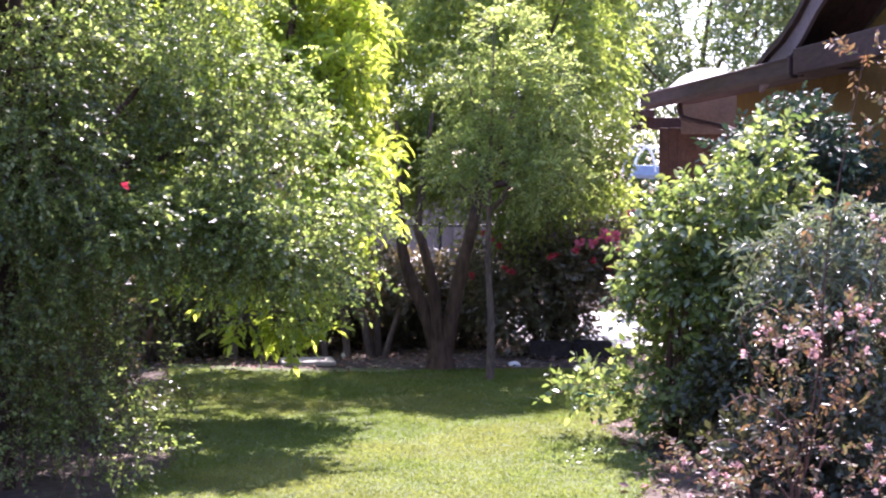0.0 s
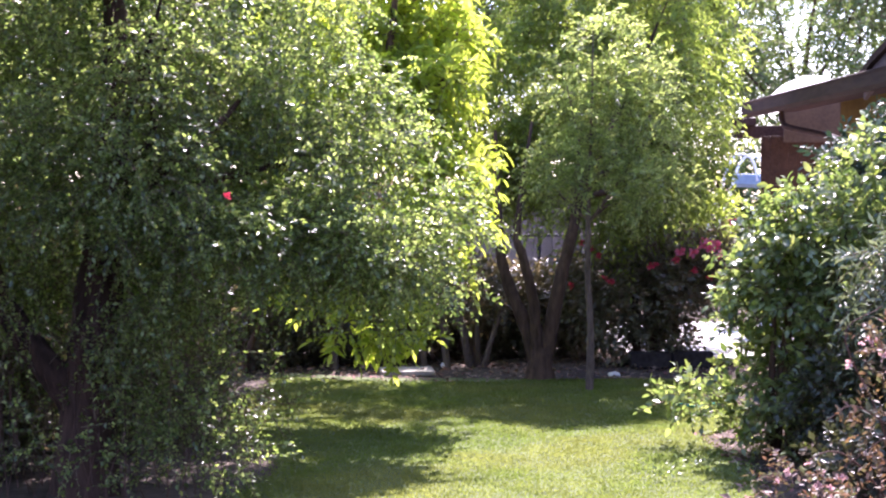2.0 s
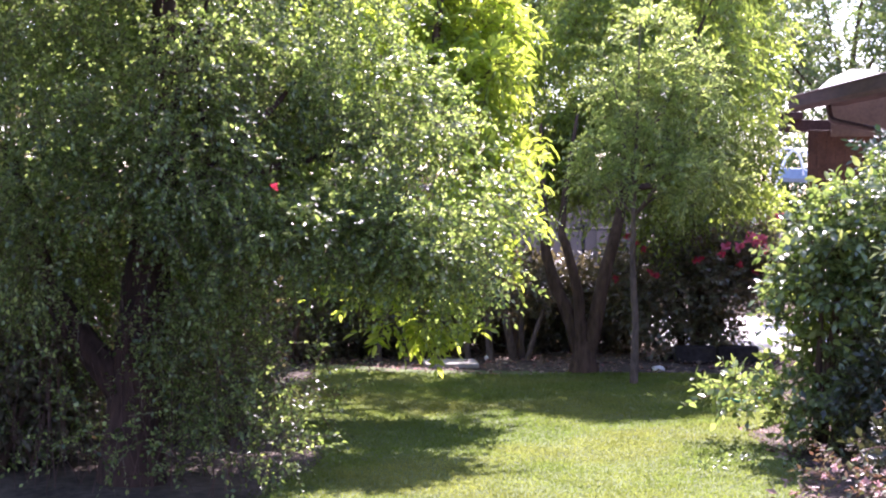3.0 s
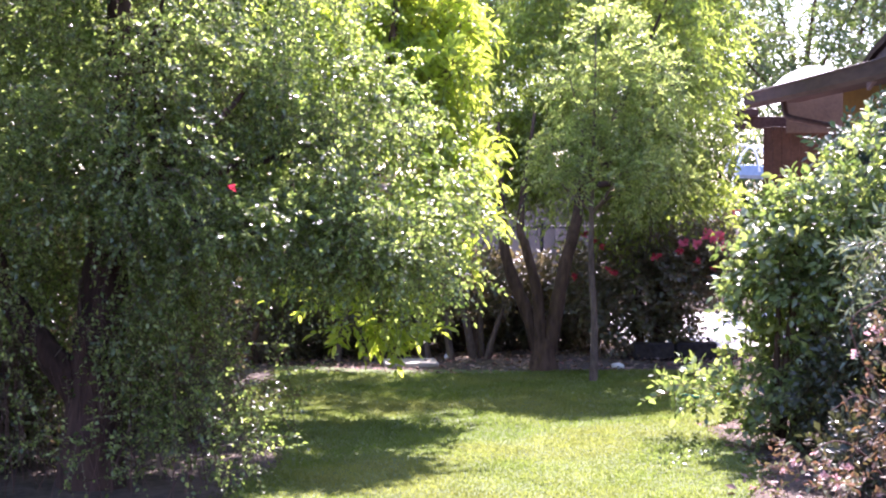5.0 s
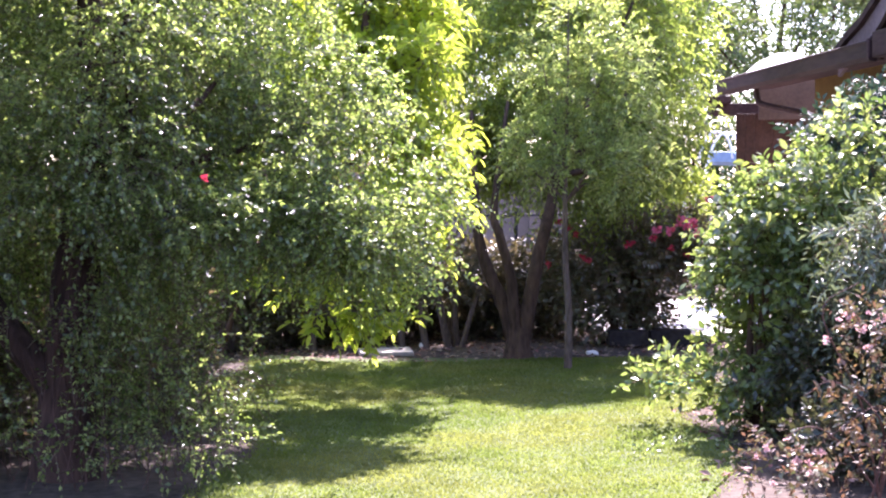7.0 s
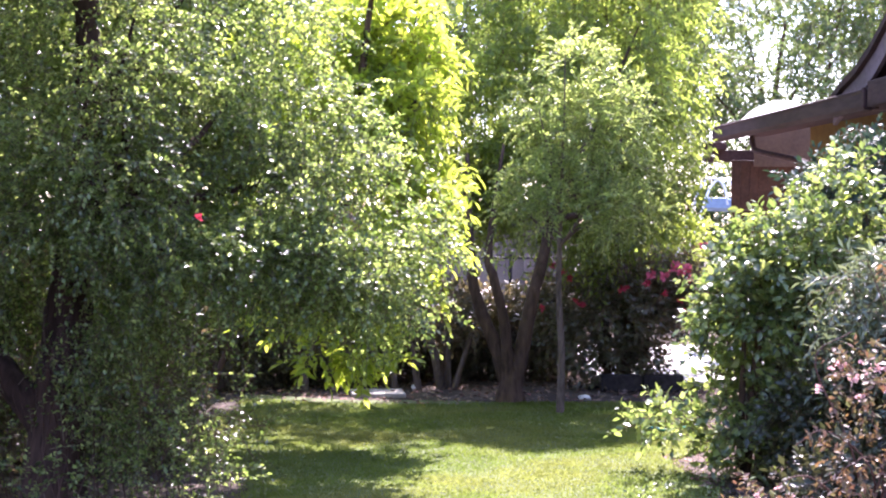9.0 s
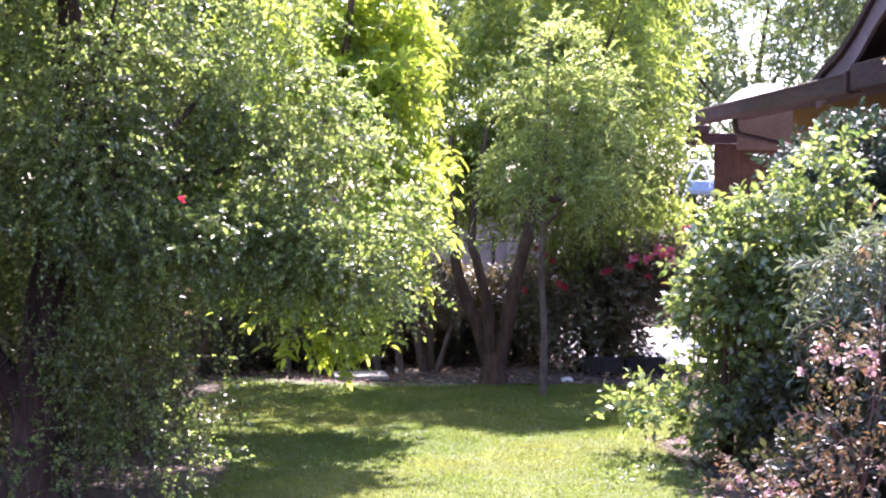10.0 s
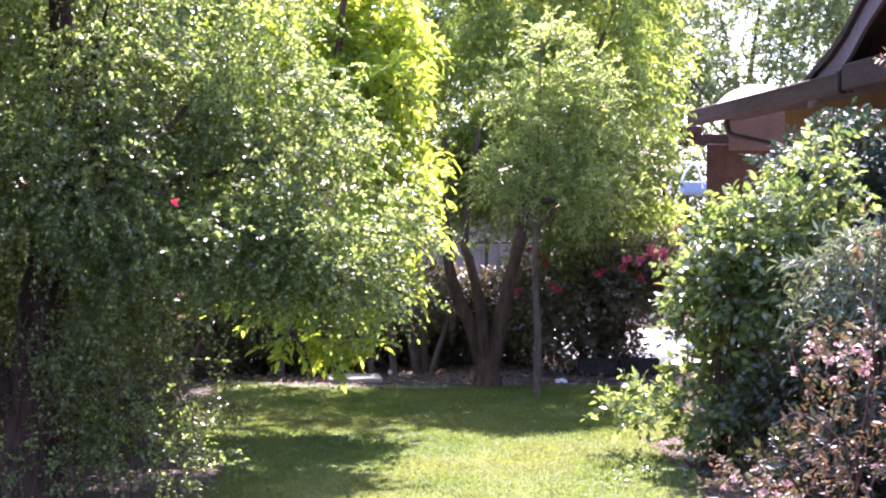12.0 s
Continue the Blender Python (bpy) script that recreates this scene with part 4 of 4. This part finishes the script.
def hedge(x, y, w, h, seed, n):
    s = thing("hedge_shrub", "dark shaded shrub with bare stems at the back of the lawn", "shrub", (x, y, 0), "dark shrubs behind the lawn")
    rng = np.random.default_rng(seed)
    for k in range(6):
        a, b = rng.uniform(-w * 0.6, w * 0.6), rng.uniform(-0.3, 0.3)
        piece("stem", tube([(a * 0.6, b - 0.15, -0.04), (a * 0.8 + rng.normal() * 0.05, b - 0.1, h * 0.3), (a + rng.normal() * 0.12, b, h * 0.75)], [0.045, 0.035, 0.015], 7, 0.08, seed + k), M_BARK if k % 2 else M_BARK_PALE, s)
    clumps = [(0, 0.15, h * 0.6, w, 0.5, h * 0.42, 1.5), (w * 0.5, 0.2, h * 0.75, w * 0.5, 0.4, h * 0.3, 0.6), (-w * 0.5, 0.2, h * 0.4, w * 0.6, 0.4, h * 0.38, 0.8), (w * 0.3, 0.25, h * 0.3, w * 0.7, 0.35, h * 0.3, 0.8)]
    foliage(s, seed, clumps, n, 0.22, 9, 0.06, 0.03, L_DARK, thick=0.003, droop=0.2, up=0.2, gaps=0.15, label="dark dense leaves")


# these two rise unseen behind the crowns to shade the lawn's far left
hedge(-1.0, 16.0, 0.65, 1.8, 51, 2000)
hedge(-2.1, 15.9, 0.85, 2.3, 52, 2300)
hedge(-3.6, 15.4, 0.9, 1.8, 53, 1600)
hedge(-1.5, 15.5, 0.6, 0.85, 65, 1500)
hedge(-2.6, 15.0, 0.7, 0.9, 66, 1500)
hedge(-5.2, 14.8, 1.0, 2.2, 54, 1500)
hedge(0.55, 16.2, 0.6, 0.85, 55, 1500)
hedge(-0.25, 16.4, 0.7, 0.85, 63, 1500)
hedge(-4.6, 11.2, 0.8, 2.2, 56, 1600)
hedge(-3.6, 10.1, 0.7, 1.5, 57, 2000)
hedge(-3.3, 12.6, 0.8, 1.7, 58, 2000)
# added to put dark leaves over sunlit soil that should lie in shade
hedge(-2.85, 11.2, 0.4, 0.75, 59, 900)
hedge(-3.3, 8.9, 0.5, 0.8, 60, 900)
# low filler hiding sunlit soil where the ground is only shaded
hedge(-2.3, 10.3, 0.42, 0.6, 67, 900)


def bract_cluster(owner, at, seed, mat, size=0.07, n=26, name="flower"):
    """A cluster of papery petals."""
    rng = np.random.default_rng(seed)
    way = unit(rng.normal(size=(n, 3)) + (0, -0.3, 0.25))
    side = unit(np.cross(way, rng.normal(size=(n, 3))))
    ln = size * rng.uniform(0.55, 1.1, n)[:, None]
    v = np.concatenate([np.zeros((1, 3)), np.stack([way * ln * 0.6 + side * ln * 0.33, way * ln, way * ln * 0.6 - side * ln * 0.33], 1).reshape(-1, 3)])
    k = 1 + 3 * np.arange(n)
    me = mesh("petals", v, np.stack([np.zeros(n, int), k, k + 1, k + 2], 1))
    ob = piece(name, me, mat, owner)
    ob.location = at
    return ob


def bougainvillea():
    s = thing("bougainvillea", "dark leafy bougainvillea with magenta and red flowers", "shrub", (1.45, 15.6, 0))
    rng = np.random.default_rng(61)
    for k in range(7):
        a = rng.uniform(-0.4, 0.45)
        piece("stem", tube([(a * 0.5, -0.1, -0.03), (a * 0.8, -0.05, 0.4), (a, 0, 0.95)], [0.03, 0.022, 0.01], 7, 0.08, k), M_BARK, s)
    clumps = [(-0.1, 0, 0.75, 0.5, 0.42, 0.48, 1.2), (0.28, 0, 0.7, 0.36, 0.4, 0.5, 0.9), (0.0, 0, 0.28, 0.5, 0.35, 0.28, 0.5), (-0.45, 0.1, 0.85, 0.35, 0.35, 0.4, 0.5), (0.6, 0.25, 1.0, 0.36, 0.3, 0.3, 0.6), (0.75, 0.3, 0.85, 0.3, 0.3, 0.25, 0.4)]
    foliage(s, 62, clumps, 2000, 0.2, 9, 0.058, 0.036, L_BOUG, thick=0.003, droop=0.25, up=0.15, gaps=0.27, scale=7, label="dark glossy leaves")
    spots = [(0.58, -0.1, 1.20, 0), (0.66, -0.1, 1.16, 0), (0.72, -0.08, 1.19, 0), (0.50, -0.12, 1.12, 0), (0.62, 0.0, 1.24, 0), (0.78, 0, 1.1, 0), (0.10, -0.38, 1.02, 1), (0.05, -0.40, 1.0, 1), (-0.32, -0.3, 0.84, 1),
             (-0.38, -0.3, 0.88, 1), (-0.5, -0.2, 1.16, 1), (-0.53, -0.2, 1.28, 1), (-0.45, -0.2, 1.1, 1), (0.36, -0.2, 1.14, 0), (0.66, -0.1, 0.88, 1), (0.7, -0.1, 0.78, 1), (0.3, -0.3, 1.06, 1), (-0.6, -0.2, 1.22, 1),
             (0.86, -0.3, 1.42, 0), (-0.7, -0.1, 0.8, 1), (0.5, -0.1, 0.95, 1)]
    for k, (x, y, z, red) in enumerate(spots):
        bract_cluster(s, (x, y - 0.25, z), 600 + k, L_RED if red else L_MAGENTA, 0.048 if red else 0.07, 20)


bougainvillea()


def broad_shrub():
    """The glossy shrub beside the lawn, its outer leaves single parts."""
    s = thing("broad_leaf_shrub", "tall shrub with glossy broad green leaves beside the lawn", "shrub", (1.75, 9.9, 0))
    rng = np.random.default_rng(71)
    for k in range(9):
        a = rng.uniform(0.0, 0.6)
        piece("stem", tube([(a * 0.35, 0.05, -0.03), (a * 0.6, 0.0, 0.5), (a, 0.0, 0.9 + 0.6 * a), (a * 1.05, 0, 1.15 + 0.8 * a)], [0.03, 0.024, 0.015, 0.006], 7, 0.06, k), M_BARK, s)
    clumps = [(0.0, 0, 1.25, 0.34, 0.2, 0.34, 0.9), (0.3, 0.0, 1.4, 0.34, 0.2, 0.32, 0.9), (0.66, 0.1, 1.68, 0.22, 0.22, 0.34, 0.6), (0.06, 0, 0.8, 0.34, 0.28, 0.42, 1.1), (0.4, 0.1, 0.85, 0.45, 0.26, 0.6, 0.7),
              (0.08, 0, 0.4, 0.3, 0.28, 0.34, 0.6), (0.74, 0.1, 1.98, 0.08, 0.1, 0.12, 0.08)]
    foliage(s, 72, clumps, 1150, 0.18, 9, 0.060, 0.035, L_HIB, thick=0.004, shape=BROAD, droop=0.2, up=0.35, gaps=0.36, scale=6.5, label="glossy broad green leaves")
    low = [(-0.46, 0.2, 0.36, 0.2, 0.2, 0.12, 0.6), (-0.18, 0.0, 0.28, 0.28, 0.24, 0.2, 1.0), (0.05, -0.05, 0.2, 0.2, 0.2, 0.16, 0.5)]
    foliage(s, 73, low, 120, 0.19, 8, 0.058, 0.035, L_HIB, thick=0.004, shape=BROAD, droop=0.1, up=0.2, name="low_branch", label="low leafy branch over the lawn edge")
    at, way, face, line = sprays(74, [(c[0], c[1] - 0.05, c[2], c[3] * 1.05, c[4] * 1.08, c[5] * 1.05, c[6]) for c in clumps], 56, 0.2, 6, droop=0.2, up=0.4, inner=0.95)
    shapes = [leaf_mesh(np.zeros((1, 3)), np.array([(0.0, 1, 0)]), np.array([(0.0, 0, 1)]), np.array([a]), np.array([b]), BROAD) for a, b in ((0.082, 0.048), (0.068, 0.044), (0.09, 0.046))]
    for k in range(min(300, len(at))):
        y = Vector(way[k]).normalized()
        x = y.cross(Vector(face[k])).normalized()
        z = x.cross(y)
        ob = piece("leaf", shapes[k % 3], L_HIB_ONE, s)
        ob.matrix_basis = Matrix.Translation(at[k]) @ Matrix((x, y, z)).transposed().to_4x4()
    piece("branching", twig_mesh(line, 0.004), M_TWIG, s, kind="stuff")


broad_shrub()


def plain_shrub(name, label, at, seed, clumps, n, leaf, width, mat, **kw):
    s = thing(name, label, "shrub", at)
    rng = np.random.default_rng(seed)
    for k in range(5):
        c = clumps[k % len(clumps)]
        piece("stem", tube([(rng.normal() * 0.06, rng.normal() * 0.06, -0.03), (c[0] * 0.5, c[1] * 0.5, c[2] * 0.5), (c[0], c[1], c[2])], [0.03, 0.02, 0.008], 7, 0.06, seed + k), M_BARK, s)
    foliage(s, seed, clumps, n, 0.22, 9, leaf, width, mat, **kw)
    return s


plain_shrub("blue_green_shrub", "dense dark blue-green shrub against the house wall", (3.08, 12.0, 0), 81,
            [(0, 0, 1.78, 0.45, 0.4, 0.5, 1.3), (-0.25, -0.2, 1.1, 0.5, 0.4, 0.7, 1.0), (0.4, 0, 1.3, 0.5, 0.4, 0.8, 1.0), (-0.3, -0.3, 0.5, 0.5, 0.4, 0.5, 0.8)], 2300, 0.065, 0.034, L_BLUE, droop=0.2, up=0.2)
# added where only shade lies; its leaf colour carries the darkness
plain_shrub("shade_fill_shrub", "low dense shrub added below taller bushes, leaves darkened to stand for shade", (2.5, 9.3, 0), 83,
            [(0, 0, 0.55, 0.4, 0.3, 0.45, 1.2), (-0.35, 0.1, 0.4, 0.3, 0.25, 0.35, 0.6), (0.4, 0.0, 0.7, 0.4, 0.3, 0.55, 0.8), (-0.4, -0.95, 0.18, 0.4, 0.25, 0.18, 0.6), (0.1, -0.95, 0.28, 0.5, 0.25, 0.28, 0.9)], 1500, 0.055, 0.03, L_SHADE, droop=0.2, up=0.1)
# separate pale shrub standing for the glossy shrub's brighter-lit part
plain_shrub("lit_pale_shrub", "narrow-leaved shrub coloured pale, standing for glossy leaves in brighter light", (2.42, 8.9, 0), 82,
            [(0, 0, 1.2, 0.34, 0.3, 0.22, 1.2), (0.25, 0.1, 1.28, 0.3, 0.3, 0.22, 0.8), (0.1, 0.05, 0.8, 0.4, 0.3, 0.45, 0.5), (0.3, 0.1, 0.5, 0.4, 0.3, 0.4, 0.4)], 520, 0.075, 0.018, L_LIT_PALE, droop=0.5, up=0.2, gaps=0.2, scale=6)


def bronze_shrub():
    """The near shrub with bronze leaves and pale pink flowers."""
    s = thing("bronze_pink_shrub", "arching shrub with bronze leaves and pale pink flowers", "shrub", (2.0, 7.6, 0))
    rng = np.random.default_rng(91)
    arcs = [((-0.1, 0, 0.5), (-0.3, -0.05, 0.95), (-0.12, -0.05, 1.1)), ((0.1, 0, 0.7), (0.15, 0, 1.4), (0.33, 0, 2.35)), ((-0.2, 0, 0.3), (-0.4, -0.1, 0.4), (-0.6, -0.1, 0.25)), ((0, 0, 0.4), (-0.25, -0.1, 0.62), (-0.4, -0.1, 0.55)),
            ((0.1, 0, 0.5), (0.1, -0.05, 1.0), (-0.05, -0.05, 1.45)), ((0.2, 0, 0.5), (0.35, 0, 1.1), (0.5, 0, 1.7)), ((0.05, 0, 0.35), (-0.05, -0.1, 0.5), (-0.35, -0.1, 0.30))]
    for k, (a, b, c) in enumerate(arcs):
        piece("cane", tube([(rng.normal() * 0.05, rng.normal() * 0.05, -0.02), a, b, c], [0.007, 0.005, 0.0035, 0.002], 6, 0.05, k), M_TWIG_RED, s)
    body = [(-0.10, 0, 0.86, 0.2, 0.14, 0.09, 0.8), (0.20, 0, 0.92, 0.22, 0.16, 0.14, 0.8), (-0.5, -0.1, 0.22, 0.2, 0.15, 0.13, 0.8), (-0.18, -0.1, 0.16, 0.2, 0.15, 0.12, 0.4), (0.38, 0, 0.8, 0.16, 0.15, 0.3, 0.1),
            (0.48, 0, 1.7, 0.14, 0.14, 0.4, 0.45), (0.36, 0, 2.25, 0.10, 0.1, 0.14, 0.12), (0.2, -0.05, 0.24, 0.24, 0.2, 0.15, 0.55)]
    foliage(s, 92, body, 195, 0.16, 9, 0.038, 0.02, L_BRONZE, M_TWIG_RED, 0.0022, droop=0.25, up=0.25, gaps=0.35, scale=9, label="small bronze leaves")
    young = [(-0.16, -0.12, 0.52, 0.13, 0.1, 0.09, 1), (-0.24, -0.12, 0.5, 0.1, 0.1, 0.1, 0.5), (0.02, -0.1, 1.5, 0.06, 0.06, 0.06, 0.2), (0.3, -0.05, 2.3, 0.1, 0.08, 0.08, 0.3), (0.1, -0.1, 0.6, 0.15, 0.1, 0.1, 0.4)]
    foliage(s, 93, young, 46, 0.13, 8, 0.04, 0.018, L_ORANGE, M_TWIG_RED, 0.0022, droop=0.2, up=0.4, name="young_growth", label="orange young shoots")
    for k in range(66):
        c = body[(0, 1, 2, 7, 5, 0, 1)[k % 7]]
        d = unit(rng.normal(size=3))
        d[1] = -abs(d[1])
        bract_cluster(s, (c[0] + d[0] * c[3], c[1] + d[1] * c[4], c[2] + d[2] * c[5]), 900 + k, L_PINK, rng.uniform(0.02, 0.035), 12)


bronze_shrub()


# ---- small things ----
def bare_shrub():
    s = thing("bare_stemmed_shrub", "shaded shrub with pale bare leaning stems", "shrub", (-0.25, 15.2, 0))
    stems = (((-0.22, 0, -0.03), (-0.27, 0, 0.35), (-0.3, 0.1, 0.75), 0.04), ((0.0, 0.05, -0.03), (-0.07, 0, 0.35), (-0.16, 0.1, 0.8), 0.045), ((0.12, 0, -0.03), (0.22, 0, 0.3), (0.33, 0.1, 0.62), 0.03),
             ((0.08, 0.1, -0.03), (0.06, 0.1, 0.4), (0.12, 0.15, 0.85), 0.04), ((-0.45, 0.1, -0.03), (-0.5, 0.1, 0.3), (-0.6, 0.15, 0.7), 0.03))
    for k, (a, c, d, r) in enumerate(stems):
        piece("stem", tube([a, c, d], [r, r * 0.85, r * 0.5], 8, 0.1, 120 + k), M_BARK_PALE, s)
    foliage(s, 121, [(-0.15, 0.25, 0.75, 0.6, 0.3, 0.25, 1)], 260, 0.2, 9, 0.055, 0.03, L_DARK, droop=0.2, up=0.1)


bare_shrub()

for k, (x, y, r) in enumerate(((1.30, 9.35, 0.11), (1.12, 9.15, 0.08), (1.42, 9.0, 0.12), (1.0, 8.9, 0.07))):
    w = thing("lawn_weed", "small leafy weed growing in the lawn", "weed", (x, y, 0.005), "weeds in the lawn")
    foliage(w, 130 + k, [(0, 0, 0.035, r, r * 0.8, 0.03, 1)], 14, 0.05, 6, 0.026, 0.016, L_HIB, thick=0.0015, droop=0.1, up=0.4, name="leaf_tuft")

hose = piece("garden_hose", tube([(1.36, 12.25, 0.03), (1.44, 12.1, 0.035), (1.55, 12.02, 0.03), (1.66, 12.06, 0.035), (1.74, 12.2, 0.03), (1.9, 12.35, 0.025)], [0.013] * 6, 8),
             material("teal_green_hose", (0.05, 0.28, 0.20), 0.45, 20, 0.1, 0.1))
tagged(hose, "short teal-green garden hose lying at the lawn edge", "garden hose")
